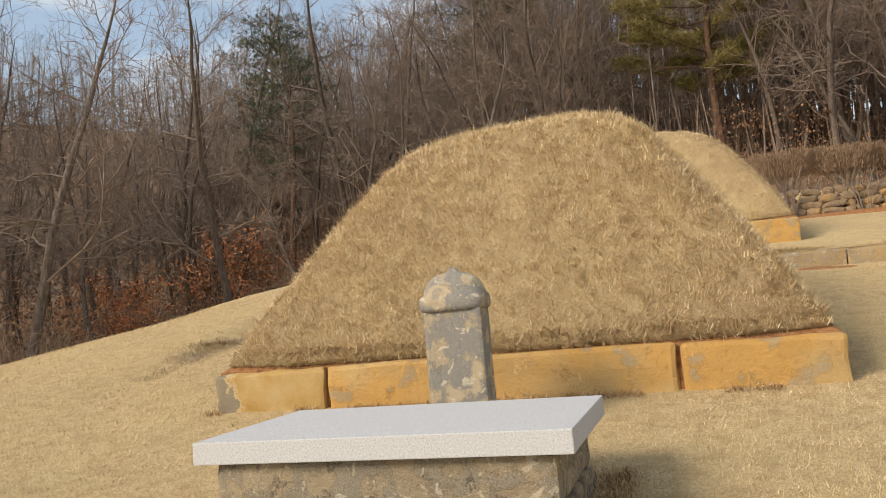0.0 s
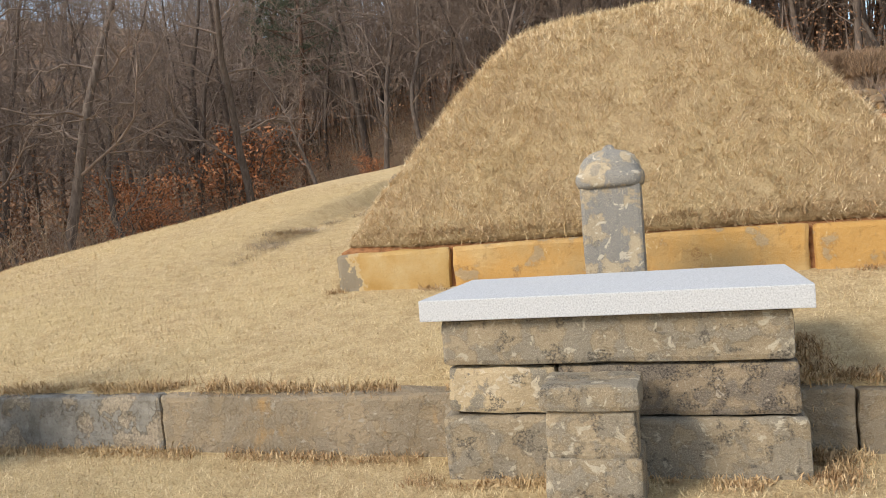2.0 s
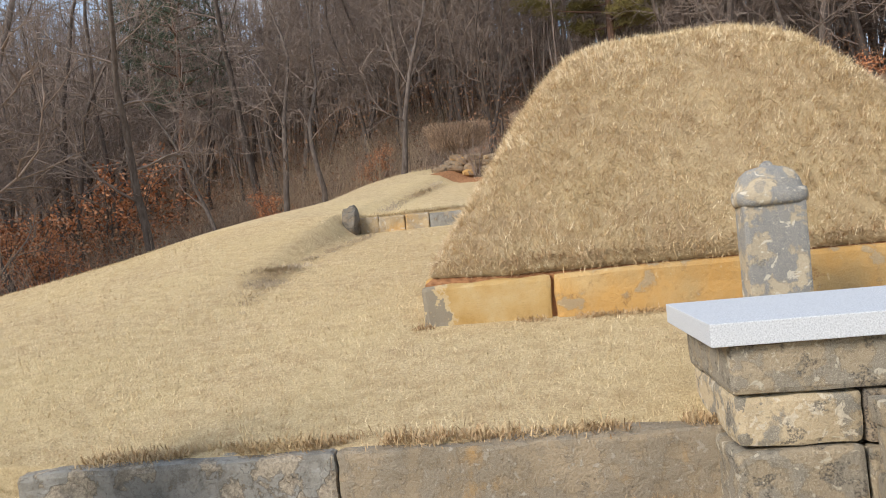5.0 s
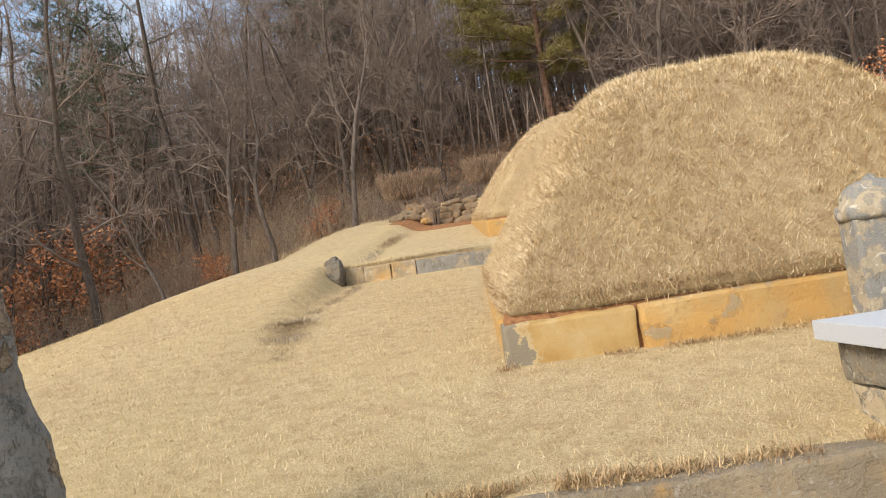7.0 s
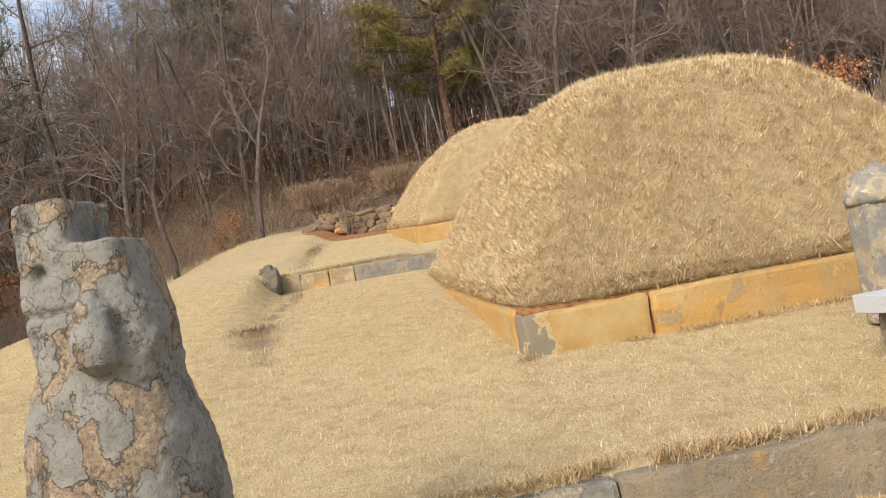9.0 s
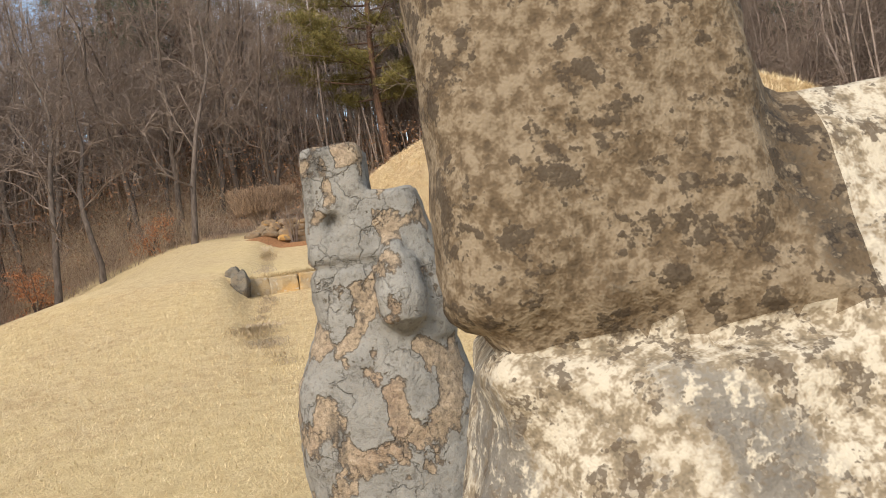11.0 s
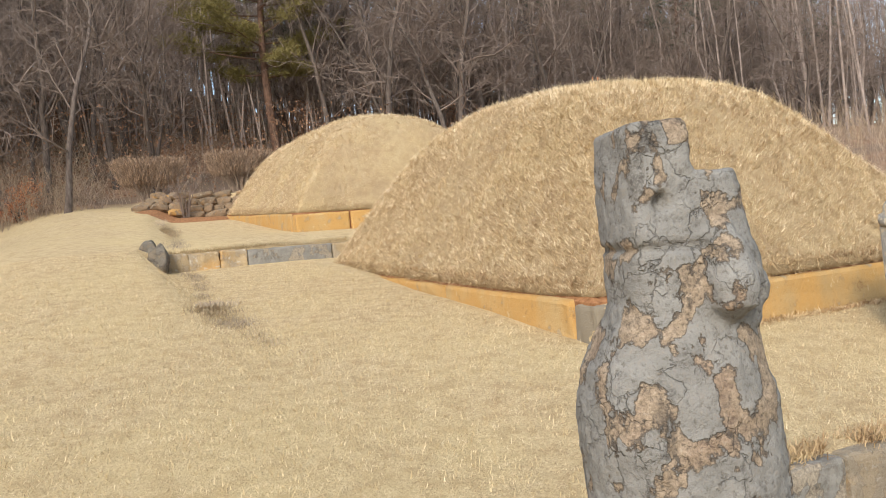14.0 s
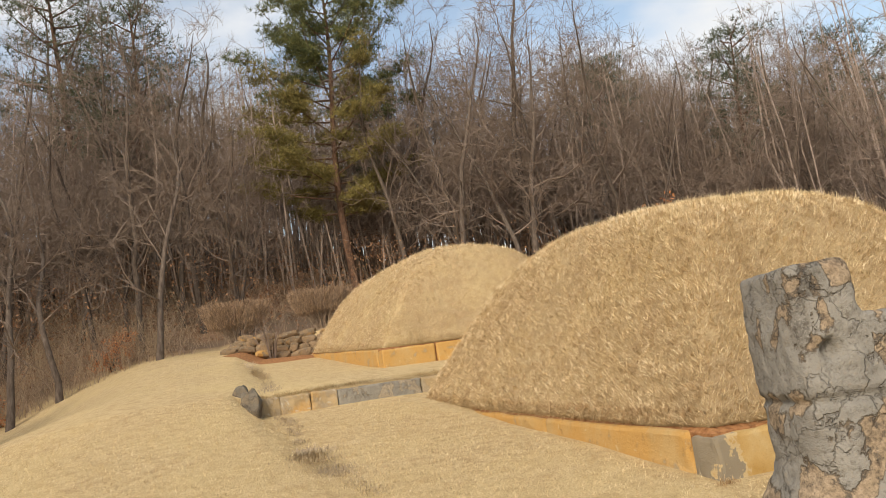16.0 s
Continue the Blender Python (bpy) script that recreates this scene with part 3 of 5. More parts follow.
# ---- burial mounds ----
def mound(name, x0, x1, y0, y1, base_front, base_back, slopes, cap, crisp, skew, lip, base_h, label, n_blades, cuts_front, cuts_side, seed):
    """A hipped turf mound: four steep flanks under a gently arched crown, on a low rectangle of hewn stones."""
    th = empty(name, label, "burial mound", "burial mounds")
    yc, hy = (y0 + y1) / 2, (y1 - y0) / 2
    shear, narrow = skew
    left, right, front, back = slopes
    height, arch_u, arch_v, top_u, top_v = cap

    def base_z(y):
        return base_front + (base_back - base_front) * (y - y0) / (y1 - y0)

    def place(u, v):
        w = (v + 1) / 2
        return (x0 + x1) / 2 + shear * w + u * (x1 - x0) / 2 * (1 - narrow * w), yc + v * hy

    def surf(u, v):
        x, y = place(u, v)
        hx = (x1 - x0) / 2 * (1 - narrow * (v + 1) / 2)
        crown = max(0.1, height - arch_u * (u - top_u) ** 2 - arch_v * (v - top_v) ** 2)
        flanks = (left * (1 + u) * hx, right * (1 - u) * hx, front * (1 + v) * hy, back * (1 - v) * hy)
        h = sum((max(f, 0.0) + lip) ** -crisp for f in flanks) + crown ** -crisp
        h = h ** (-1 / crisp)
        n1 = 0.05 * noise.noise(Vector((x * 0.7, y * 0.7, seed))) + 0.03 * noise.noise(Vector((x * 3, y * 3, seed))) + 0.018 * noise.noise(Vector((x * 8, y * 8, seed)))
        return base_z(y) + h + n1 * min(1.0, 0.3 + h)

    n = 110
    verts = []
    for j in range(n + 1):
        for i in range(n + 1):
            a, b = 2 * i / n - 1, 2 * j / n - 1
            u = math.copysign(abs(a) ** 0.8, a)
            v = math.copysign(abs(b) ** 0.8, b)
            # worn, rounded corners of the sod
            c = max(0.0, abs(u) + abs(v) - 1.75) * 0.09
            x, y = place(u * (0.99 - c), v * (0.99 - c))
            verts.append((x, y, surf(u, v)))
    w = n + 1
    faces = [(j * w + i, j * w + i + 1, (j + 1) * w + i + 1, (j + 1) * w + i) for j in range(n) for i in range(n)]
    # skirt of sod down onto the stones
    rim = [i for i in range(w)] + [j * w + n for j in range(1, w)] + [n * w + i for i in range(n - 1, -1, -1)] + [j * w for j in range(n - 1, 0, -1)]
    off = len(verts)
    mx, my = place(0, 0)
    for k in rim:
        x, y, z = verts[k]
        verts.append((mx + (x - mx) * 0.965, my + (y - my) * 0.965, base_z(y) - 0.05))
    m = len(rim)
    faces += [(rim[k], off + k, off + (k + 1) % m, rim[(k + 1) % m]) for k in range(m)]
    mesh_object("turf", verts, faces, TURF, th, "rounded dome of dry straw-coloured turf", True)

    # stones of the base, front and both sides and back
    def course(xa, ya, xb, yb, cuts, depth):
        L = math.hypot(xb - xa, yb - ya)
        yaw = math.atan2(yb - ya, xb - xa)
        marks = [0.0] + [c for c in cuts if 0 < c < L] + [L]
        for i, (a, b) in enumerate(zip(marks, marks[1:])):
            t = (a + b) / 2 / L
            px, py = xa + (xb - xa) * t, ya + (yb - ya) * t
            top = base_z(py) - 0.035 * random.random()
            bm = block(b - a - 0.035, depth, base_h + 0.45, 0.045, 4, 0.022, seed + i * 1.3 + yaw)
            slope = (base_z(yb) - base_z(ya)) / L
            for v in bm.verts:
                v.co.z += slope * v.co.x
            bmesh.ops.translate(bm, verts=bm.verts, vec=(0, depth / 2, 0))
            ob = part("stone", bm, CORNER_STONE if seed == 1.0 and i == 0 and xb > xa + 2 else OCHRE_STONE, th)
            ob.matrix_local = Matrix.Translation((px, py, top - base_h - 0.45)) @ Matrix.Rotation(yaw + random.uniform(-0.006, 0.006), 4, "Z") @ Matrix.Rotation(random.uniform(-0.006, 0.006), 4, "Y")

    (ax, ay), (bx, by), (ex, ey), (dx, dy) = place(-1, -1), place(1, -1), place(1, 1), place(-1, 1)
    course(ax, ay, bx, by, cuts_front, 0.35)
    course(bx, by + 0.36, ex, ey, cuts_side, 0.35)
    course(ex, ey, dx, dy, cuts_side, 0.35)
    course(dx, dy, ax, ay + 0.36, cuts_side, 0.35)

    # bare soil behind the stones, seen in their joints and above them
    sv = [(*place(u * s, v * s), base_z(place(u, v)[1]) + dz) for dz, s in ((-base_h - 0.3, 0.986), (-0.02, 0.984), (0.07, 0.94)) for u, v in ((-1, -1), (1, -1), (1, 1), (-1, 1))]
    mesh_object("soil", sv, [(a + r, (a + 1) % 4 + r, (a + 1) % 4 + 4 + r, a + 4 + r) for r in (0, 4) for a in range(4)] + [(8, 9, 10, 11)], SOIL, th, "bare reddish soil in the joints")

    # tufts of straw, each a small fan of blades
    rng = np.random.default_rng(int(seed * 7) + 1)
    per = 7
    tufts = n_blades // per
    V = np.array(verts[:w * w]).reshape(w, w, 3)
    slope = np.cross(np.gradient(V, axis=1), np.gradient(V, axis=0))
    slope /= np.linalg.norm(slope, axis=2)[..., None] + 1e-9
    gi = np.repeat(rng.uniform(0, n, tufts), per) + rng.normal(0, 0.38, tufts * per)
    gj = np.repeat(rng.uniform(0, n, tufts), per) + rng.normal(0, 0.38, tufts * per)
    gi, gj = np.clip(gi, 0, n - 1e-3), np.clip(gj, 0, n - 1e-3)
    i0, j0 = gi.astype(int), gj.astype(int)
    fa, fb = (gi - i0)[:, None], (gj - j0)[:, None]
    pts = (V[j0, i0] * (1 - fa) + V[j0, i0 + 1] * fa) * (1 - fb) + (V[j0 + 1, i0] * (1 - fa) + V[j0 + 1, i0 + 1] * fa) * fb
    nr = slope[j0, i0] * 0.62 + np.array([0, 0, 0.12]) + np.repeat(rng.normal(0, 0.34, (tufts, 3)), per, 0) + rng.normal(0, 0.22, pts.shape)
    blades("grass", pts - slope[j0, i0] * 0.006, nr, MOUND_BLADE, 0.098, 0.0040, 0.75, int(seed * 11), th, "short dry straw-coloured grass", True)
    # longer tufts hang over the rim of the stones
    k = n_blades // 13
    t = rng.uniform(-1, 1, k)
    s = rng.integers(0, 4, k)
    us = np.where(s == 0, t, np.where(s == 1, t, np.where(s == 2, -1.0, 1.0)))
    vs = np.where(s == 0, -1.0, np.where(s == 1, 1.0, t))
    c = np.maximum(0, np.abs(us) + np.abs(vs) - 1.72) * 0.11
    inn = (0.986 - c) - rng.uniform(0, 0.02, k)
    pts = np.array([(*place(u, v), base_z(place(u, v)[1]) + z) for u, v, z in zip(us * inn, vs * inn, rng.uniform(0.0, 0.16, k))])
    nr = np.stack([us * 0.8, vs * 0.8, rng.uniform(-1.3, 0.3, k)], 1)
    nr = nr * 0.5 + rng.normal(0, 0.45, nr.shape)
    blades("fringe", pts, nr, RUSSET_BLADE, 0.11, 0.0036, 0.8, int(seed * 13), th, "ragged straw fringe over the stones")
    return th


mound("burial_mound", -4.62, 1.08, 7.05, 15.48, 1.23, 1.72, (1.515, 1.486, 1.498, 1.334), (2.50, 0.0, 0.526, -0.381, 0.014), 7.4, (0.08, 0.096), 0.04, 0.40,
      "large rectangular burial mound of dry turf on ochre-stained stones", 350000, [1.2, 4.4], [2.6, 5.2], 1.0)
mound("burial_mound", -3.8, 2.19, 18.9, 26.6, 3.0, 3.6, (1.418, 1.552, 2.239, 3.0), (2.43, 0.219, 0.221, -0.31, -0.57), 5.5, (-0.078, 0.025), 0.02, 0.38,
      "smaller burial mound of dry turf on the upper terrace", 105000, [1.3, 3.4], [1.4, 2.8, 4.0], 2.0)


# ---- kerbs and walls ----
def kerb_row(name, label, x_marks, y, top, height, depth, mat, seed, other=None):
    th = empty(name, label, "kerb", kind="structure")
    for i, (a, b) in enumerate(zip(x_marks, x_marks[1:])):
        bm = block(b - a - 0.012, depth, height + 0.25, 0.035, 8, 0.022, seed + i * 2.3)
        ob = part("stone", bm, (other or {}).get(i, mat), th)
        ob.matrix_local = Matrix.Translation(((a + b) / 2, y + depth / 2 + 0.01 * math.sin(i * 5), top(0.5 * (a + b)) - height - 0.25 + 0.01 * math.sin(i * 3.7)))
    return th


kerb_row("stone_kerb", "long weathered granite kerb blocks holding the upper lawn", [-6.9, -4.88, -2.6, -0.4, 1.6, 3.6, 5.6], 4.42,
         lambda x: 0.39, 0.42, 0.30, KERB_STONE, 1.0, {0: GREY_KERB})
kerb_row("terrace_wall", "low grey and ochre stone wall of the upper terrace", [-7.0, -6.55, -6.0, -5.5, -3.85, -2.6, 0.2, 2.6, 4.6, 6.8, 9.0], 16.38,
         lambda x: 2.25 - 0.013 * (x + 7), 0.34, 0.3, TERRACE_STONE, 4.0, {3: GREY_KERB, 5: GREY_KERB})

# ---- offering table ----
TX0, TX1, TY0, TY1 = -2.745, -0.645, 3.945, 5.22


def offering_table():
    th = empty("offering_table", "stone offering table with new pale granite slab on old lichened blocks", "stone table")
    cx, cy = (TX0 + TX1) / 2, (TY0 + TY1) / 2

    def put(name, x0, x1, y0, y1, z0, z1, mat, bevel, seed, label="", cuts=4, rough=0.008):
        ob = part(name, block(x1 - x0, y1 - y0, z1 - z0, bevel, cuts, rough, seed), mat, th, label)
        ob.location = ((x0 + x1) / 2, (y0 + y1) / 2, z0)
        return ob

    put("slab", TX0, TX1, TY0, TY1, 0.912, 1.034, SLAB, 0.006, 1, "new pale grey granite slab", 0, 0.0)
    put("top_block", TX0 + 0.10, TX1 - 0.10, TY0 + 0.06, TY1 - 0.08, 0.64, 0.908, TABLE_STONE, 0.035, 2, cuts=9, rough=0.011)
    xm = TX0 + 0.75
    put("middle_block", TX0 + 0.12, xm, TY0 + 0.08, TY1 - 0.1, 0.36, 0.63, CREAM_STONE, 0.04, 3, cuts=7, rough=0.013)
    put("middle_block", xm + 0.01, TX1 - 0.08, TY0 + 0.09, TY1 - 0.1, 0.34, 0.632, SOOT_STONE, 0.035, 4, cuts=8, rough=0.013)
    put("base_block", TX0 + 0.08, xm - 0.02, TY0 + 0.04, TY1 - 0.06, -0.2, 0.35, TABLE_STONE, 0.03, 5, cuts=7, rough=0.013)
    put("base_block", xm - 0.005, TX1 - 0.05, TY0 + 0.05, TY1 - 0.06, -0.2, 0.33, TABLE_STONE, 0.03, 6, cuts=8, rough=0.013)
    return th


offering_table()


def incense_stand():
    th = empty("incense_stand", "small carved incense stone standing before the offering table", "stone pedestal")
    x, y = -1.765, 3.74
    a = part("cap", block(0.50, 0.40, 0.13, 0.03, 4, 0.008, 7), TABLE_STONE, th)
    a.location = (x, y, 0.485)
    b = part("shaft", block(0.45, 0.35, 0.25, 0.025, 4, 0.012, 8), TABLE_STONE, th)
    b.location = (x, y, 0.24)
    c = part("leg_block", block(0.49, 0.39, 0.47, 0.03, 5, 0.014, 9), TABLE_STONE, th)
    c.location = (x, y, -0.22)


incense_stand()


def stele():
    th = empty("stele", "short old stone stele with a domed cap, blotched with lichen", "gravestone")
    x, y = -1.785, 6.02
    b = part("body", block(0.46, 0.26, 0.98, 0.03, 5, 0.008, 11, -0.0), STELE_STONE, th)
    b.location = (x, y, 0.68)
    bm = bmesh.new()
    rings = [(0.0, 1.0), (0.03, 1.06), (0.07, 1.08), (0.11, 1.04), (0.125, 0.98), (0.18, 0.93), (0.23, 0.80), (0.265, 0.60), (0.285, 0.36), (0.292, 0.20), (0.31, 0.17), (0.325, 0.09), (0.33, 0.0)]
    prev = None
    n = 24
    for z, k in rings:
        ring = []
        for i in range(n):
            a = 2 * math.pi * (i + 0.5) / n
            c, s = math.cos(a), math.sin(a)
            e = 0.45 if z < 0.12 else 0.75
            ring.append(bm.verts.new((math.copysign(abs(c) ** e, c) * 0.245 * k, math.copysign(abs(s) ** e, s) * 0.15 * k, z)))
        if prev:
            for i in range(n):
                bm.faces.new((prev[i], prev[(i + 1) % n], ring[(i + 1) % n], ring[i]))
        else:
            bm.faces.new(list(reversed(ring)))
        prev = ring
    bmesh.ops.remove_doubles(bm, verts=bm.verts, dist=0.0005)
    for v in bm.verts:
        v.co += Vector(noise.noise_vector(v.co * 14)) * 0.007
    c = part("cap", bm, STELE_STONE, th, "domed lichened cap", True)
    c.location = (x, y, 1.635)


stele()


# ---- statues ----
def statue(x, y, turn, height, mat, label, seed, forms, pits=(), hat=None, face=0.43):
    """A worn standing stone figure: block of a hat and face, lower shoulder block, swelling robe."""
    bm = bmesh.new()

    def add_loft(rings, n=28):
        prev = None
        for z, rx, ry, ox, oy, e in rings:
            ring = []
            for i in range(n):
                a = 2 * math.pi * i / n
                c, s = math.cos(a), math.sin(a)
                ring.append(bm.verts.new((ox + math.copysign(abs(c) ** e, c) * rx, oy + math.copysign(abs(s) ** e, s) * ry, z)))
            if prev:
                for i in range(n):
                    bm.faces.new((prev[i], prev[(i + 1) % n], ring[(i + 1) % n], ring[i]))
            else:
                bm.faces.new(list(reversed(ring)))
            prev = ring
        bm.faces.new(prev)

    H = height
    for rings in forms:
        add_loft([(z if rings is forms[0] and k < 2 else H + z, *rest) for k, (z, *rest) in enumerate(rings)])
    me = bpy.data.meshes.new("statue")
    bm.to_mesh(me)
    bm.free()
    me.materials.append(mat)
    ob = new("statue", me)
    ob.matrix_world = pose(x, y, 0, 0, 0, turn)
    rm = ob.modifiers.new("fuse", "REMESH")
    rm.mode, rm.voxel_size, rm.use_smooth_shade = "VOXEL", 0.012, True
    sm = ob.modifiers.new("soften", "SMOOTH")
    sm.factor, sm.iterations = 0.5, 1
    baked = bpy.data.meshes.new_from_object(ob.evaluated_get(bpy.context.evaluated_depsgraph_get()))
    ob.modifiers.clear()
    ob.data = baked
    co = np.empty(len(baked.vertices) * 3, np.float32)
    baked.vertices.foreach_get("co", co)
    co = co.reshape(-1, 3)
    nm = np.empty(len(baked.vertices) * 3, np.float32)
    baked.vertices.foreach_get("normal", nm)
    nm = nm.reshape(-1, 3)
    # weathering: shallow hollows, pits and chipped patches
    push = np.array([0.006 * noise.noise(Vector(c) * 4 + Vector((seed * 9, 0, 0))) + 0.007 * noise.noise(Vector(c) * 11 + Vector((seed, 3, 0))) + 0.006 * noise.noise(Vector(c) * 30) for c in co])
    # drilled hollows and the groove under the face
    for (px, py, pz), r, depth in pits:
        dist = np.linalg.norm(co - np.array([px, py, H + pz]), axis=1)
        push -= depth * np.clip(1 - dist / r, 0, 1) ** 0.7
    groove = np.exp(-((co[:, 2] - (H - face - 0.002 + 0.02 * co[:, 1])) / 0.012) ** 2) * (co[:, 0] < 0.0)
    push -= 0.022 * groove
    co += nm * push[:, None]
    baked.vertices.foreach_set("co", co.ravel())
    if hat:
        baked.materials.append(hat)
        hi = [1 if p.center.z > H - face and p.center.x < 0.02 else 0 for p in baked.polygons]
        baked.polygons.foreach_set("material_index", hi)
    baked.polygons.foreach_set("use_smooth", [True] * len(baked.polygons))
    baked.update()
    return tagged(ob, label, "statue", "stone tomb statues")


# each form is a loft of rings: height from the crown of the hat, half widths, offsets, squareness;
# the first form is the robe, whose two lowest rings count from the ground
HUMP = [(-0.63, 0.03, 0.04, 0.065, -0.18, 0.9), (-0.59, 0.075, 0.085, 0.062, -0.185, 0.9), (-0.51, 0.085, 0.10, 0.06, -0.18, 0.9), (-0.40, 0.06, 0.085, 0.06, -0.165, 0.8), (-0.33, 0.03, 0.06, 0.055, -0.15, 0.7)]
SLEEVE = [(-0.62, 0.04, 0.06, 0.175, -0.06, 0.9), (-0.54, 0.07, 0.10, 0.17, -0.06, 0.85), (-0.42, 0.065, 0.10, 0.15, -0.05, 0.85), (-0.32, 0.03, 0.06, 0.125, -0.04, 0.9)]
GREY_FIGURE = [
    [(-0.15, 0.325, 0.30, -0.03, 0.07, 0.8), (0.4, 0.33, 0.31, -0.03, 0.07, 0.8), (-1.15, 0.32, 0.30, -0.035, 0.07, 0.8), (-1.0, 0.322, 0.295, -0.045, 0.065, 0.8), (-0.86, 0.310, 0.28, -0.05, 0.055, 0.8),
     (-0.77, 0.288, 0.26, -0.055, 0.045, 0.8), (-0.67, 0.252, 0.225, -0.04, 0.03, 0.75), (-0.60, 0.238, 0.20, -0.018, 0.02, 0.65), (-0.5, 0.21, 0.17, -0.01, 0.01, 0.6)],
    [(-0.66, 0.228, 0.19, -0.012, 0.01, 0.65), (-0.48, 0.232, 0.178, -0.008, 0, 0.5), (-0.35, 0.214, 0.172, -0.022, 0, 0.42), (-0.19, 0.192, 0.165, -0.040, 0, 0.34), (-0.165, 0.184, 0.156, -0.040, 0, 0.36)],
    [(-0.47, 0.105, 0.165, -0.122, 0, 0.4), (-0.39, 0.108, 0.174, -0.116, 0, 0.26), (-0.24, 0.106, 0.172, -0.114, 0, 0.24), (-0.012, 0.102, 0.168, -0.114, 0, 0.24), (0, 0.096, 0.161, -0.114, 0, 0.26)],
    HUMP, SLEEVE]
PALE_FIGURE = [
    [(-0.15, 0.35, 0.30, -0.03, 0, 0.8), (0.3, 0.355, 0.31, -0.03, 0, 0.8), (-1.1, 0.345, 0.30, -0.04, 0, 0.85), (-0.98, 0.325, 0.28, -0.05, 0, 0.85), (-0.80, 0.30, 0.255, -0.065, 0, 0.85),
     (-0.66, 0.305, 0.265, -0.05, 0, 0.85), (-0.54, 0.26, 0.235, -0.03, 0, 0.8), (-0.44, 0.25, 0.225, -0.015, 0, 0.75), (-0.2, 0.17, 0.16, -0.01, 0.02, 0.7)],
    [(-0.32, 0.11, 0.155, -0.13, 0, 0.4), (-0.29, 0.125, 0.175, -0.13, 0, 0.3), (-0.24, 0.122, 0.175, -0.13, 0, 0.3), (-0.015, 0.112, 0.168, -0.135, 0, 0.3), (0, 0.10, 0.155, -0.135, 0, 0.35)],
    [(-0.49, 0.10, 0.15, -0.115, 0, 0.45), (-0.35, 0.115, 0.168, -0.12, 0, 0.4), (-0.325, 0.122, 0.174, -0.125, 0, 0.35), (-0.315, 0.112, 0.16, -0.125, 0, 0.4)],
    [(-0.66, 0.15, 0.17, 0.08, 0.02, 0.55), (-0.42, 0.135, 0.165, 0.075, 0.02, 0.45), (-0.20, 0.10, 0.15, 0.055, 0.02, 0.4), (-0.17, 0.085, 0.135, 0.05, 0.02, 0.45)],
    HUMP, SLEEVE]
PITS = [((-0.125, -0.18, -0.25), 0.038, 0.05), ((-0.262, 0.09, -0.20), 0.045, 0.022), ((-0.262, 0.10, -0.29), 0.04, 0.018)]
statue(-7.055, 3.2, -17, 2.125, STATUE_STONE, "worn grey stone tomb figure with square hat, lichen-blotched", 1, GREY_FIGURE, PITS, None, 0.385)
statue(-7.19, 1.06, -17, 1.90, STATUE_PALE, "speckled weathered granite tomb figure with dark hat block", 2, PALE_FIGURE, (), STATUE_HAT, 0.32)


# ---- trees ----
def grow(rng, height, spread, trunk_r, limbs, depth_twigs, lean):
    """Returns trunk and branch meshes as (verts, faces) pairs for a bare broadleaf tree."""
    tv, tf, bv, bf = [], [], [], []
    up = np.array([lean[0], lean[1], 1.0])
    up /= np.linalg.norm(up)
    pts, p, d = [], np.zeros(3), up.copy()
    p = np.array([0, 0, -0.3])
    n = 12
    for i in range(n + 1):
        pts.append(p.copy())
        d = d + rng.normal(0, 0.10, 3) * np.array([1, 1, 0.2]) + np.array([0, 0, 0.05])
        d /= np.linalg.norm(d)
        p = p + d * height / n
    rad = [trunk_r * (1.25 if i == 0 else 1) * (1 - i / n) ** 0.8 + 0.012 for i in range(n + 1)]
    tube(tv, tf, pts, rad, 8)

    def branch(start, direction, length, r, level):
        m = 5 if level == 0 else 3 if level == 1 else 1
        q, dd = start.copy(), direction.copy()
        ps = [q.copy()]
        for i in range(m):
            dd = dd + rng.normal(0, 0.27, 3) + np.array([0, 0, 0.07])
            dd /= np.linalg.norm(dd)
            q = q + dd * length / m
            ps.append(q.copy())
        tube(bv, bf, ps, [r * (1 - 0.8 * i / m) + 0.003 for i in range(m + 1)], 4 if level == 0 else 3)
        if level >= depth_twigs:
            return
        kids = (8, 6, 4)[level]
        for k in range(kids):
            t = rng.uniform(0.2, 1.0)
            idx = min(int(t * m), m - 1)
            at = ps[idx] + (ps[idx + 1] - ps[idx]) * (t * m - idx)
            ax = ps[idx + 1] - ps[idx]
            ax /= np.linalg.norm(ax)
            side = rng.normal(0, 1, 3)
            side -= ax * side.dot(ax)
            side /= np.linalg.norm(side) + 1e-9
            nd = ax * 0.6 + side * 0.8 + np.array([0, 0, 0.10])
            nd /= np.linalg.norm(nd)
            branch(at, nd, length * rng.uniform(0.36, 0.62), r * 0.5, level + 1)

    for k in range(limbs):
        t = 0.22 + 0.76 * (k + rng.uniform(0, 1)) / limbs
        idx = min(int(t * n), n - 1)
        at = pts[idx] + (pts[idx + 1] - pts[idx]) * (t * n - idx)
        a = k * 2.4 + rng.uniform(-0.5, 0.5)
        rise = 0.25 + 0.85 * t + rng.uniform(-0.2, 0.3)
        dd = np.array([math.cos(a), math.sin(a), rise])
        dd /= np.linalg.norm(dd)
        branch(at, dd, spread * (1.15 - 0.7 * t) * rng.uniform(0.7, 1.2), max(0.015, rad[idx] * 0.34), 0)
    return (tv, tf), (bv, bf)


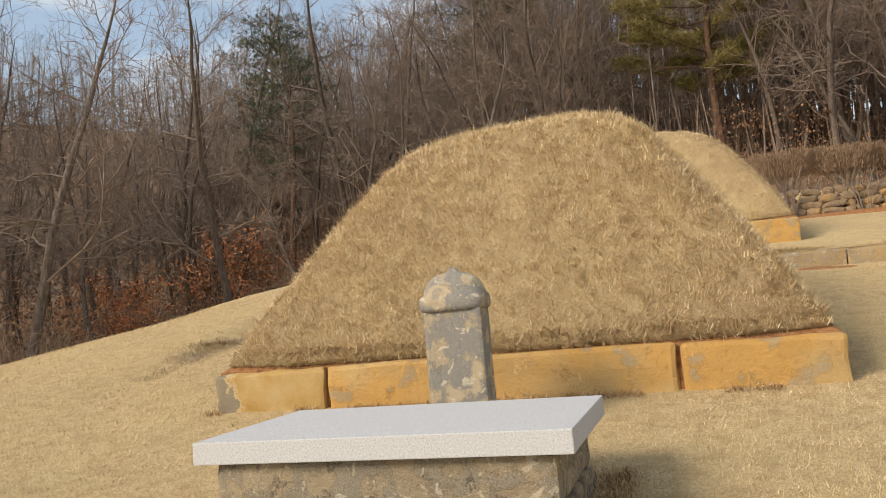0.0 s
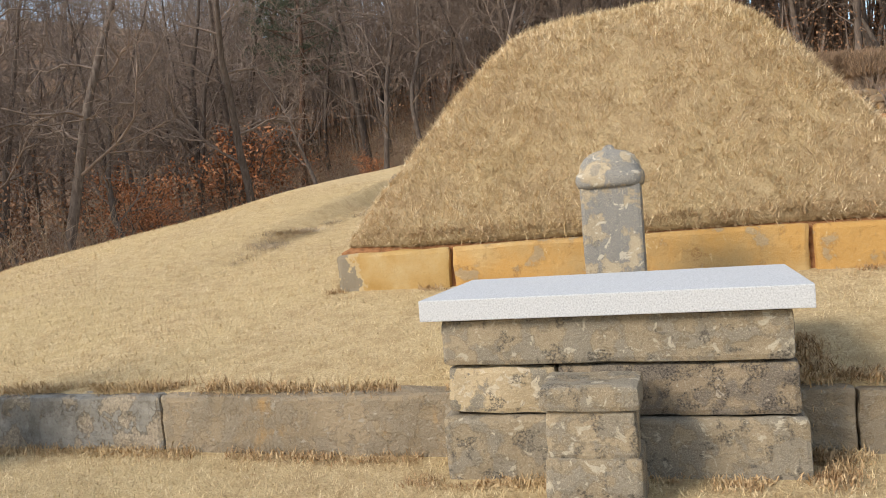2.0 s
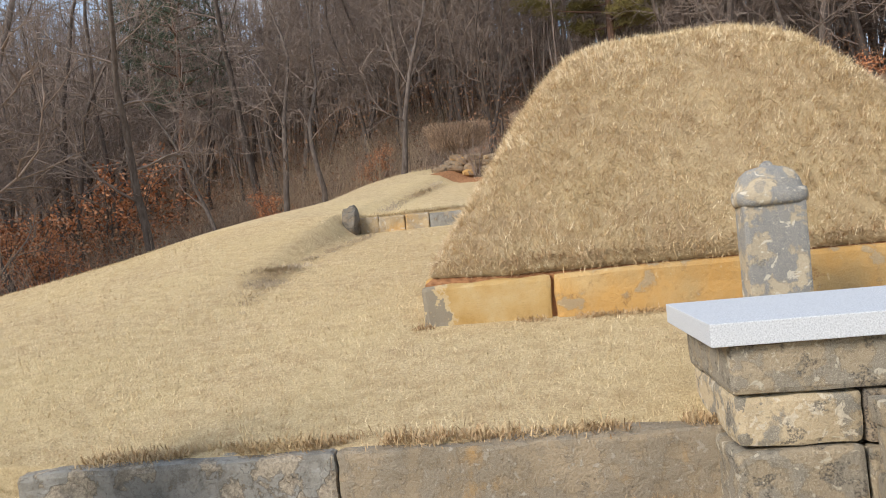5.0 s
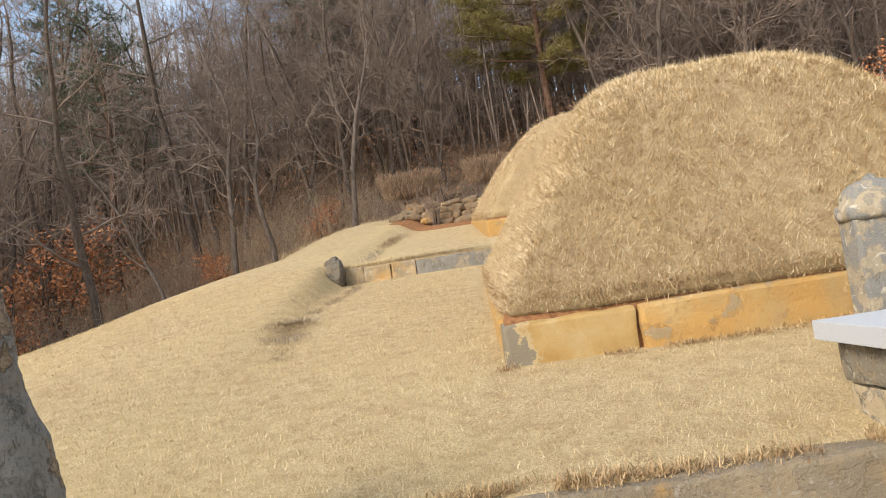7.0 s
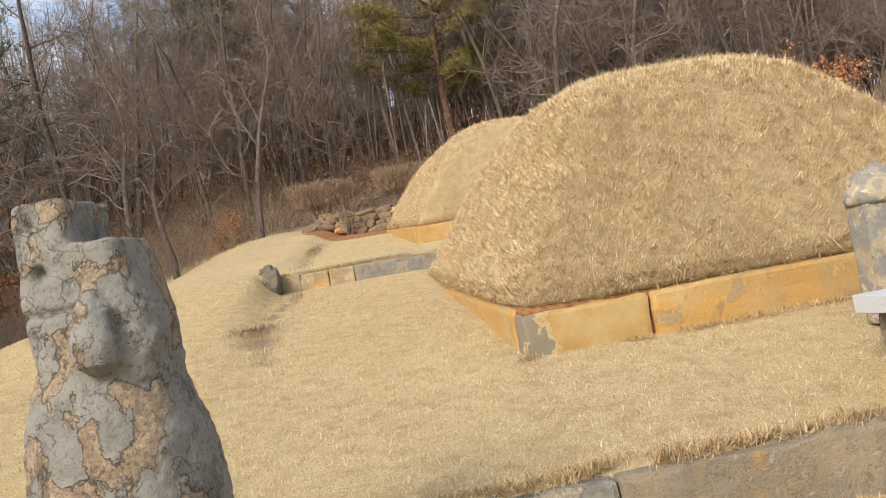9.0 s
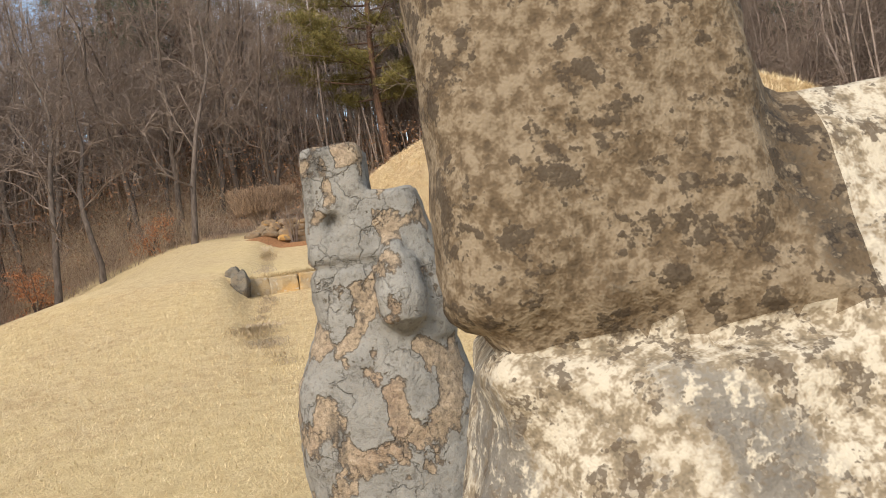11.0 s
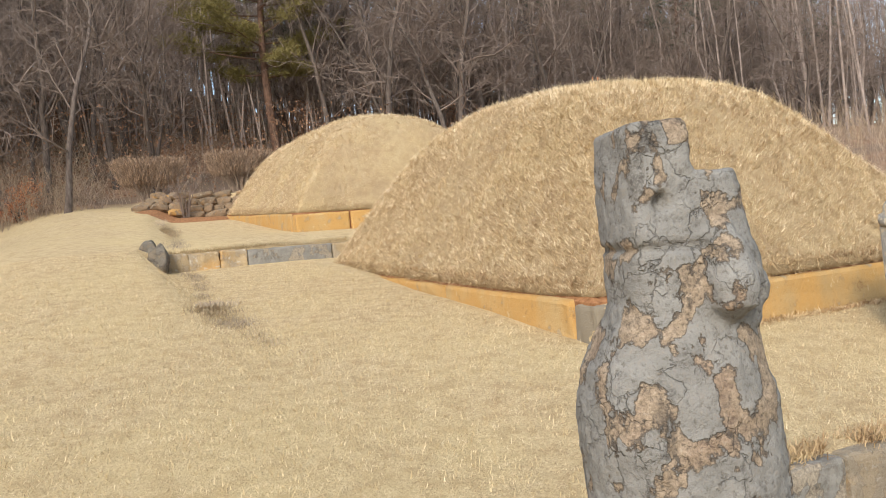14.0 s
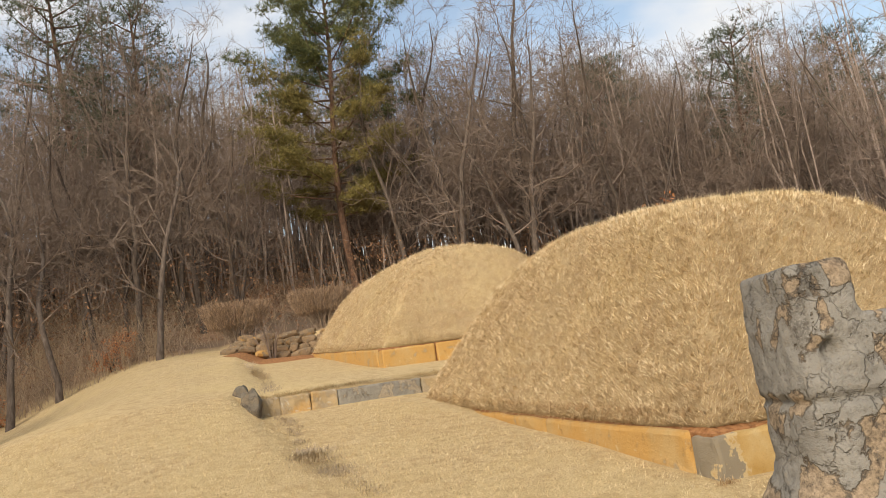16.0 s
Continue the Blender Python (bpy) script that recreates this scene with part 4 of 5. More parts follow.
def bare_tree(seed, height, spread, trunk_r, limbs=11, twigs=2, lean=(0, 0)):
    rng = np.random.default_rng(seed)
    (tv, tf), (bv, bf) = grow(rng, height, spread, trunk_r, limbs, twigs, lean)
    th = empty("bare_tree", "leafless grey-brown broadleaf tree at the wood's edge", "tree", "bare trees of the wood")
    mesh_object("trunk", tv, tf, BARK, th, smooth=True)
    mesh_object("crown", bv, bf, TWIG, th, "bare twiggy crown", True)
    return th


def pine_tree(seed, height, first, reach, needle, low_needle, label, tufts=60, girth=0.24):
    """A pine whose boughs carry flat, upswept pads of needles."""
    rng = np.random.default_rng(seed)
    th = empty("pine_tree", label, "tree", "pines of the wood")
    tv, tf = [], []
    n = 12
    pts = [np.array([0.25 * math.sin(i * 0.5 + seed), 0.2 * math.sin(i * 0.4), -0.3 + (height + 0.3) * i / n]) for i in range(n + 1)]
    tube(tv, tf, pts, [girth * (1 - i / n) ** 0.8 + 0.02 for i in range(n + 1)], 8)
    mesh_object("trunk", tv, tf, PINE_BARK, th, smooth=True)
    bv, bf = [], []
    tips = {True: [], False: []}
    k, z = 0, first
    while z < height - 0.1:
        t = (z - first) / (height - first)
        L = reach * (0.55 + 0.65 * math.sin(min(1.0, t * 2.2 + 0.25) * 1.57)) * (1 - t ** 2.2) ** 0.7 * rng.uniform(0.55, 1.1) + 0.4
        a = k * 2.4 + rng.uniform(-0.4, 0.4)
        d = np.array([math.cos(a), math.sin(a), 0.05 + 0.5 * t])
        c = pts[min(int(z / height * n), n - 1)]
        s = np.array([c[0], c[1], z])
        q = np.array([0, 0.25, 0.5, 0.75, 1.0])[:, None]
        ps = s + d * L * q + np.array([0, 0, 0.16 * L]) * q ** 2
        tube(bv, bf, list(ps), [0.05 * (1 - v * 0.8) for v in q[:, 0]], 4)
        low = t + rng.uniform(-0.1, 0.1) < 0.36
        for pad in range(3 + int(L * 1.4)):
            w = rng.uniform(0.35, 1.05)
            o = s + d * L * w + np.array([0, 0, 0.16 * L * w * w]) + rng.normal(0, 0.30, 3) * np.array([1, 1, 0.25])
            m = tufts // 3
            tips[low].append(o + rng.normal(0, 1, (m, 3)) * np.array([0.34, 0.34, 0.11]))
        z += rng.uniform(0.15, 0.30)
        k += 1
    mesh_object("bough", bv, bf, PINE_BARK, th)
    for low, name, mat in ((False, "crown", needle), (True, "lower_crown", low_needle)):
        o = np.concatenate(tips[low])
        o = np.repeat(o, 7, 0)
        nd = rng.normal(0, 1, o.shape) + np.array([0, 0, 0.9])
        nd /= np.linalg.norm(nd, axis=1)[:, None]
        sd = np.cross(nd, rng.normal(0, 1, o.shape))
        sd = sd / (np.linalg.norm(sd, axis=1)[:, None] + 1e-9) * 0.013
        ln = rng.uniform(0.16, 0.34, len(o))[:, None]
        v = np.stack([o - sd, o + sd, o + nd * ln], 1).reshape(-1, 3)
        mesh_object(name, v.tolist(), np.arange(len(v)).reshape(-1, 3).tolist(), mat, th, "tufted yellowing needles" if low else "tufted green needles")
    return th


def sapling(seed, height, width, n_leaves, label):
    """A young oak that keeps its dry russet leaves."""
    rng = np.random.default_rng(seed)
    th = empty("oak_sapling", label, "shrub", "russet oak saplings")
    bv, bf, lv, lf = [], [], [], []
    for s in range(7):
        a = rng.uniform(0, 6.28)
        d = np.array([math.cos(a) * 0.35, math.sin(a) * 0.35, 1.0])
        p = np.array([math.cos(a) * 0.1, math.sin(a) * 0.1, -0.2])
        ps = [p]
        for i in range(6):
            d = d + rng.normal(0, 0.12, 3)
            d /= np.linalg.norm(d)
            p = p + d * height * rng.uniform(0.7, 1.0) / 6
            ps.append(p)
        tube(bv, bf, ps, [0.03 * (1 - i / 7) + 0.004 for i in range(7)], 5)
        for b in range(8):
            i = rng.integers(1, 6)
            e = rng.normal(0, 1, 3) * np.array([1, 1, 0.4]) + np.array([0, 0, 0.2])
            e /= np.linalg.norm(e)
            L = width * 0.5 * rng.uniform(0.4, 1.0)
            tube(bv, bf, [ps[i], ps[i] + e * L * 0.5 + np.array([0, 0, 0.05]), ps[i] + e * L], [0.012, 0.008, 0.004], 3)
            for j in range(n_leaves // 63):
                o = ps[i] + e * L * rng.uniform(0.25, 1.1) + rng.normal(0, 0.12, 3)
                u = rng.normal(0, 1, 3)
                u /= np.linalg.norm(u)
                w = np.cross(u, rng.normal(0, 1, 3))
                w = w / (np.linalg.norm(w) + 1e-9)
                ln, wd = rng.uniform(0.09, 0.16), rng.uniform(0.025, 0.045)
                i0 = len(lv)
                lv += [o, o + u * ln * 0.5 + w * wd, o + u * ln, o + u * ln * 0.5 - w * wd]
                lf.append((i0, i0 + 1, i0 + 2, i0 + 3))
    mesh_object("stem", bv, bf, BARK, th)
    mesh_object("foliage", lv, lf, OAK_LEAF, th, "dry russet oak leaves")
    return th


def clipped_shrub(seed, w, d, h, label, n=9000):
    """A flat-topped leafless shrub: bare stems fan up and fork into a dense clipped head of russet twigs."""
    rng = np.random.default_rng(seed)
    th = empty("clipped_shrub", label, "shrub", "clipped shrubs by the rubble wall")
    bv, bf, lv, lf = [], [], [], []
    for s in range(34):
        a, r = rng.uniform(0, 6.28), math.sqrt(rng.uniform(0.02, 1.0)) * 0.48
        e = np.array([math.cos(a) * r * w, math.sin(a) * r * d, h * rng.uniform(0.62, 0.8)])
        m = e * np.array([0.42, 0.42, 0.5]) + rng.normal(0, 0.04, 3)
        tube(bv, bf, [np.array([e[0] * 0.12, e[1] * 0.12, -0.15]), m, e], [0.022, 0.014, 0.006], 4)
        for k in range(4):
            q = m + (e - m) * rng.uniform(0, 0.8)
            tube(bv, bf, [q, q + np.array([rng.normal(0, 0.13), rng.normal(0, 0.13), h * rng.uniform(0.12, 0.3)])], [0.008, 0.003], 3)
    for i in range(n):
        a, r = rng.uniform(0, 6.28), math.sqrt(rng.uniform(0, 1.0)) * 0.5
        z = h * rng.uniform(0.3, 0.97) ** 0.65
        r *= 0.55 + 0.45 * z / h
        o = np.array([math.copysign(abs(math.cos(a)) ** 0.8, math.cos(a)) * r * w, math.copysign(abs(math.sin(a)) ** 0.8, math.sin(a)) * r * d, z])
        nd = rng.normal(0, 0.4, 3) + np.array([1.2 * o[0] / w, 1.2 * o[1] / d, 1.0])
        nd /= np.linalg.norm(nd)
        sd = np.cross(nd, rng.normal(0, 1, 3))
        sd = sd / (np.linalg.norm(sd) + 1e-9)
        ln = min(rng.uniform(0.07, 0.2), max(0.03, (h * rng.uniform(0.95, 1.03) - o[2])))
        i0 = len(lv)
        lv += [o - sd * 0.007, o + sd * 0.007, o + nd * ln + sd * 0.004, o + nd * ln - sd * 0.004]
        lf.append((i0, i0 + 1, i0 + 2, i0 + 3))
    mesh_object("stem_mass", bv, bf, SHRUB_STEM, th, "grey-brown forking stems")
    mesh_object("twig_mass", lv, lf, SHRUB, th, "dense russet-brown clipped twigs")
    return th


rt = random.Random(5)
TREES = [bare_tree(11 + i, h, s, r, l, 2, ln) for i, (h, s, r, l, ln) in enumerate([
    (12, 4.2, 0.13, 13, (0.05, 0)), (14, 4.6, 0.16, 14, (-0.06, 0.02)), (10, 3.6, 0.09, 12, (0.1, 0.0)),
    (13, 3.8, 0.11, 13, (0, 0.05)), (9, 4.0, 0.11, 12, (-0.12, 0)), (15, 4.4, 0.175, 13, (0.03, -0.03))])]
first_use = [True] * len(TREES)


def plant(kind, x, y, s=1.0, turn=None):
    m = Matrix.LocRotScale((x, y, ground(x, y) - 0.05), Euler((0, 0, rt.uniform(0, 6.28) if turn is None else turn)), None)
    th = TREES[kind]
    if first_use[kind]:
        first_use[kind] = False
        th.matrix_basis = m
        th.scale = (s, s, s)
        return th
    c = copy_thing(th, m)
    c.scale = (s, s, s * rt.uniform(0.9, 1.1))
    return c


placed = []


def scatter(n, region, gap, smin, smax, density=None):
    tries = 0
    made = 0
    while made < n and tries < n * 60:
        tries += 1
        x, y = region()
        if -3.5 < x < 3.0 and y < 43 or x > -20.5 and (20 < y < 27 or 28.5 < y < 32.5):
            continue
        if any((x - a) ** 2 + (y - b) ** 2 < gap * gap for a, b in placed):
            continue
        placed.append((x, y))
        plant(rt.randrange(len(TREES)), x, y, rt.uniform(smin, smax))
        made += 1


def back_edge():
    x = rt.uniform(-16, 42)
    return x, rt.uniform(35, 48)


def back_deep():
    return rt.uniform(-12, 70), rt.uniform(46, 70)


def left_edge():
    y = rt.uniform(12, 46)
    x = -18.5 - 0.05 * (y - 15) - rt.uniform(0, 10)
    return x, y


def left_deep():
    return rt.uniform(-75, -28), rt.uniform(8, 75)


def right_wood():
    return rt.uniform(9, 42), rt.uniform(37, 54)


def left_back():
    return rt.uniform(-24, -5), rt.uniform(35, 52)


placed.append((1.8, 40.0))
placed.append((-19.5, 38.0))
# single trees that stand out
for kind, x, y, s in ((4, -4.7, 36.0, 0.9), (2, -4.2, 36.3, 0.9), (0, -8.0, 31.5, 0.85), (3, 8.6, 35.0, 1.1), (1, 9.0, 35.6, 1.05), (5, -16.2, 16.8, 0.8), (1, -17.2, 15.2, 0.75),
                      (0, -12.6, 30.5, 0.9), (3, -11.2, 31.5, 0.95), (2, -14.5, 28.5, 0.9), (5, -15.5, 25.0, 0.85), (4, -17.0, 20.5, 0.9), (0, 4.2, 38.5, 1.0), (3, 15.5, 34.5, 0.8)):
    placed.append((x, y))
    plant(kind, x, y, s)
def right_edge():
    return rt.uniform(21, 46), rt.uniform(27, 40)


scatter(36, right_edge, 1.5, 0.75, 0.92)
scatter(88, back_edge, 1.2, 0.8, 1.15)
scatter(48, left_edge, 1.4, 0.62, 0.95)
scatter(70, back_deep, 1.8, 0.9, 1.2)
scatter(24, left_deep, 2.0, 0.7, 1.0)
scatter(52, right_wood, 1.2, 0.95, 1.12)
scatter(24, left_back, 1.3, 0.85, 1.1)


def rods(a, b, ra, rb):
    """Many straight three-sided tapering rods from a to b."""
    d = b - a
    d /= np.linalg.norm(d, axis=1)[:, None] + 1e-9
    u = np.cross(d, np.array([0.31, 0.87, 0.23]))
    u /= np.linalg.norm(u, axis=1)[:, None] + 1e-9
    w = np.cross(d, u)
    ring = [(math.cos(t), math.sin(t)) for t in (0, 2.094, 4.189)]
    v = [a + (c * u + s * w) * ra[:, None] for c, s in ring] + [b + (c * u + s * w) * rb[:, None] for c, s in ring]
    v = np.stack(v, 1).reshape(-1, 3)
    k = (np.arange(len(a)) * 6)[:, None]
    f = np.concatenate([np.stack([k[:, 0] + i, k[:, 0] + (i + 1) % 3, k[:, 0] + 3 + (i + 1) % 3, k[:, 0] + 3 + i], 1) for i in range(3)])
    return v, f


def far_woods():
    """Slender far trees, past counting, on the slopes behind."""
    rng = np.random.default_rng(21)
    n = 2000
    side = rng.integers(0, 10, n)
    x = np.where(side < 2, rng.uniform(-65, -24, n), np.where(side < 6, rng.uniform(-32, 10, n), rng.uniform(4, 56, n)))
    y = np.where(side < 2, rng.uniform(6, 66, n), np.where(side < 6, rng.uniform(41, 66, n), np.where(x > 24, rng.uniform(25, 68, n), rng.uniform(40, 70, n))))
    h = rng.uniform(7.5, 14, n) * np.where(side >= 6, 1.15, 1.0)
    base = np.stack([x, y, ground_heights(x, y) - 0.2], 1)
    d = np.stack([rng.normal(0, 0.07, n), rng.normal(0, 0.07, n), np.ones(n)], 1)
    r = rng.uniform(0.04, 0.11, n)
    bend = rng.normal(0, 0.35, (n, 3)) * np.array([1, 1, 0])
    mid = base + d * (h * 0.5)[:, None] + bend
    top = base + d * h[:, None]
    A, B, RA, RB = [base, mid], [mid, top], [r, r * 0.7], [r * 0.7, np.full(n, 0.012)]
    k = 30
    t = rng.uniform(0.22, 1.0, (n, k))
    o = base[:, None] + d[:, None] * (h[:, None] * t)[..., None] + bend[:, None] * (1 - np.abs(2 * t - 1))[..., None]
    a = rng.uniform(0, 6.28, (n, k))
    L = rng.uniform(0.5, 2.6, (n, k)) * (1.3 - 0.8 * t)
    e = np.stack([np.cos(a), np.sin(a), rng.uniform(-0.1, 1.3, (n, k))], 2)
    e /= np.linalg.norm(e, axis=2)[..., None]
    A.append(o.reshape(-1, 3))
    B.append((o + e * L[..., None]).reshape(-1, 3))
    RA.append(np.full(n * k, 0.017))
    RB.append(np.full(n * k, 0.005))
    side = o + e * (L * 0.55)[..., None]
    e2 = e + rng.normal(0, 0.6, e.shape)
    A.append(side.reshape(-1, 3))
    B.append((side + e2 * (L * 0.5)[..., None]).reshape(-1, 3))
    RA.append(np.full(n * k, 0.009))
    RB.append(np.full(n * k, 0.004))
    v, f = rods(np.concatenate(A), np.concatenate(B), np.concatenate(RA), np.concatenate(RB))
    ob = rod_mesh("far_woods", v, f, HAZY_TWIG)
    return tagged(ob, "dense leafless grey-brown wood on the far slope", "woods", kind="stuff")


far_woods()


def brushwood():
    """Low tangled stems under the trees."""
    rng = np.random.default_rng(8)
    n = 9000
    s = rng.integers(0, 3, n)
    x = np.where(s == 0, rng.uniform(-12, 40, n), -15.2 - np.abs(rng.normal(0, 5.0, n)))
    y = np.where(s == 0, 33.6 + np.abs(rng.normal(0, 7.0, n)), rng.uniform(11, 44, n))
    bank = rng.uniform(0, 1, n) < 0.25
    s2 = (s == 2) & ~bank
    y = np.where(s2, 31.5 + rng.uniform(0, 12, n), y)
    x = np.where(s2, rng.uniform(-16, -6.8, n), x)
    x = np.where(bank, rng.uniform(9.6, 24, n), x)
    y = np.where(bank, rng.uniform(11, 34, n), y)
    base = np.stack([x, y, ground_heights(x, y) - 0.05], 1)
    h = rng.uniform(0.3, 1.0, n) * rng.uniform(0.4, 2.4, n)
    d = rng.normal(0, 0.35, (n, 3)) * np.array([1, 1, 0]) + np.array([0, 0, 1.0])
    top = base + d * h[:, None]
    A, B, RA, RB = [base], [top], [np.full(n, 0.010)], [np.full(n, 0.003)]
    for k in range(3):
        t = rng.uniform(0.3, 0.9, n)[:, None]
        o = base + (top - base) * t
        e = rng.normal(0, 0.6, (n, 3)) + np.array([0, 0, 0.7])
        A.append(o)
        B.append(o + e * (h * 0.4)[:, None])
        RA.append(np.full(n, 0.006))
        RB.append(np.full(n, 0.002))
    v, f = rods(np.concatenate(A), np.concatenate(B), np.concatenate(RA), np.concatenate(RB))
    ob = rod_mesh("brushwood", v, f, BRUSH)
    return tagged(ob, "tangled dry brown brush and weeds under the trees", "brush", kind="stuff")


brushwood()


def clinging_leaves():
    """Dry leaves that still hang in the undergrowth and lie caught in the brush."""
    rng = np.random.default_rng(18)
    n = 46000
    k = 900
    s = rng.integers(0, 10, k)
    cx = np.where(s < 5, -17.5 - np.abs(rng.normal(0, 6.0, k)), np.where(s < 8, rng.uniform(-16, 14, k), rng.uniform(10, 40, k)))
    cy = np.where(s < 5, rng.uniform(13, 44, k), 34.0 + np.abs(rng.normal(0, 6.0, k)))
    ch = rng.uniform(0.2, 1.0, k) ** 1.7 * 3.0
    c = rng.integers(0, k, n)
    x, y = cx[c] + rng.normal(0, 0.8, n), cy[c] + rng.normal(0, 0.8, n)
    o = np.stack([x, y, ground_heights(x, y) + np.abs(ch[c] + rng.normal(0, 0.5, n))], 1)
    u = rng.normal(0, 1, (n, 3))
    u /= np.linalg.norm(u, axis=1)[:, None]
    w = np.cross(u, rng.normal(0, 1, (n, 3)))
    w /= np.linalg.norm(w, axis=1)[:, None] + 1e-9
    ln, wd = rng.uniform(0.07, 0.15, n)[:, None], rng.uniform(0.02, 0.045, n)[:, None]
    v = np.stack([o, o + u * ln * 0.5 + w * wd, o + u * ln, o + u * ln * 0.5 - w * wd], 1).reshape(-1, 3)
    ob = rod_mesh("dry_leaves", v, np.arange(n * 4).reshape(-1, 4), DULL_LEAF)
    return tagged(ob, "dull russet dry leaves clinging in the undergrowth", "leaves", kind="stuff")


clinging_leaves()

tall_pine = pine_tree(3, 18.5, 4.4, 4.2, NEEDLE, NEEDLE_YELLOW, "tall pine with yellow-green lower boughs above the bare wood", 150, 0.2)
tall_pine.location = (1.8, 40, ground(1.8, 40))
dark_pine = pine_tree(4, 13.0, 5.5, 2.4, NEEDLE_DARK, NEEDLE_DARK, "slender dark green pine among bare trees", 40, 0.17)
dark_pine.location = (-19.5, 38, ground(-19.5, 38))
for x, y, s in ((-7.5, 44, 1.2), (-11.0, 46, 1.4), (29, 41, 1.2), (22, 46, 1.1), (35, 38, 1.15), (26, 52, 1.15), (14.5, 56, 1.05), (31, 55, 1.1), (5.5, 46, 0.95), (-24, 45, 1.1)):
    c = copy_thing(dark_pine, pose(x, y, ground(x, y), 0, 0, x * 40))
    c.scale = (s, s, s)

sp = sapling(5, 3.6, 3.2, 2600, "young oak with dense russet dry leaves")
sp.location = (-18.7, 22.9, ground(-18.7, 22.9))
for x, y, s in ((-19.6, 31.0, 1.5), (-21.5, 26, 1.0), (-16.8, 21.0, 0.7), (10.2, 34.8, 0.9), (3.2, 36.0, 0.5), (16.2, 35, 1.4), (19, 36, 1.3), (-9.5, 33.5, 0.5), (-13.5, 32.0, 0.55)):
    c = copy_thing(sp, pose(x, y, ground(x, y), 0, 0, x * 37))
    c.scale = (s, s, s)

hx = clipped_shrub(6, 2.4, 1.8, 1.6, "leafless clipped shrub with a flat russet top")
hx.location = (-5.6, 28.6, ground(-5.6, 28.6))
for x, y, s in ((-2.55, 29.5, 1.0), (3.3, 31.2, 1.08), (5.2, 31.1, 1.05), (7.2, 31.2, 1.05), (9.2, 31.0, 1.08), (11.2, 31.2, 1.05)):
    c = copy_thing(hx, pose(x, y, ground(x, y), 0, 0, 3 * math.sin(x * 5)))
    c.scale = (s, s, s)


def loose_shrub(seed, label):
    """An open leafless shrub of arching stems."""
    rng = np.random.default_rng(seed)
    th = empty("leafless_shrub", label, "shrub", "leafless shrubs before the rubble wall")
    bv, bf = [], []
    for s in range(14):
        a = rng.uniform(0, 6.28)
        e = np.array([math.cos(a) * rng.uniform(0.3, 1.0), math.sin(a) * rng.uniform(0.3, 0.8), rng.uniform(0.8, 1.4)])
        ps = [np.array([e[0] * 0.1, e[1] * 0.1, -0.1]), e * np.array([0.35, 0.35, 0.5]), e * np.array([0.7, 0.7, 0.85]), e]
        tube(bv, bf, ps, [0.02, 0.014, 0.009, 0.004], 4)
        for k in range(6):
            o = ps[1] + (ps[3] - ps[1]) * rng.uniform(0, 1)
            tube(bv, bf, [o, o + (rng.normal(0, 0.6, 3) + np.array([0, 0, 0.8])) * 0.3], [0.006, 0.003], 3)
    mesh_object("branch_mass", bv, bf, TWIG, th, "arching bare stems")
    return th


ls = loose_shrub(2, "open leafless shrub with arching bare stems")
ls.location = (2.9, 26.6, ground(2.9, 26.6))
for x in (4.9, 6.6, -4.9):
    copy_thing(ls, pose(x, 26.7, ground(x, 26.7), 0, 0, x * 60))

mk = part("marker_stone", block(0.34, 0.16, 0.85, 0.02, 2, 0.006, 3), STATUE_PALE)
mk.location = (-2.0, 28.5, ground(-2.0, 28.5) - 0.05)
tagged(mk, "pale upright marker stone beside the clipped shrubs", "stone")


# ---- rubble wall of the top terrace ----
def rubble_wall():
    th = empty("rubble_wall", "rough dry-laid brown fieldstone retaining wall below the hedge", "stone wall", kind="structure")
    r = random.Random(9)
    shapes = []
    for s in range(8):
        bm = bmesh.new()
        bmesh.ops.create_icosphere(bm, subdivisions=2, radius=0.5)
        for v in bm.verts:
            q = v.co.normalized()
            m = max(abs(q.x), abs(q.y), abs(q.z))
            v.co = q * (0.5 / m * 0.6 + 0.5 * 0.4) + Vector(noise.noise_vector(q * 1.7 + Vector((s * 5, 0, 0)))) * 0.09
        me = bpy.data.meshes.new("stone")
        bm.to_mesh(me)
        bm.free()
        me.materials.append(RUBBLE)
        shapes.append(me)
    for row in range(4):
        x = -6.4 + 0.2 * row
        while x < 12:
            w = r.uniform(0.28, 0.75)
            h = r.uniform(0.22, 0.34)
            ob = new("stone", r.choice(shapes))
            ob.parent = th
            k = 0.35 + 0.65 * sstep(-6.4, -4.9, x)
            ob.location = (x + w / 2, RUBBLE_Y - 0.12 + 0.08 * row + r.uniform(-0.05, 0.05), ground(x, RUBBLE_Y - 0.3) + (0.08 + 0.21 * row) * k + 0.04)
            ob.rotation_euler = (r.uniform(-0.15, 0.15), r.uniform(-0.2, 0.2), r.uniform(-0.2, 0.2))
            ob.scale = (w * 1.05, 0.4, h)
            x += w * 0.96


rubble_wall()


def boulder(x, y, z, s, label):
    bm = bmesh.new()
    bmesh.ops.create_icosphere(bm, subdivisions=3, radius=0.5)
    for v in bm.verts:
        v.co += Vector(noise.noise_vector(v.co * 2.6 + Vector((x, y, 0)))) * 0.2
        v.co = Vector((v.co.x * s[0], v.co.y * s[1], v.co.z * s[2]))
    ob = part("boulder", bm, BOULDER, None, "", True)
    ob.location = (x, y, z)
    return tagged(ob, label, "boulder")


boulder(-7.08, 16.28, 2.12, (0.42, 0.5, 0.62), "dark weathered boulder at the end of the terrace wall")
boulder(-7.2, 16.75, 2.3, (0.4, 0.5, 0.45), "half-buried dark boulder beside the terrace wall")


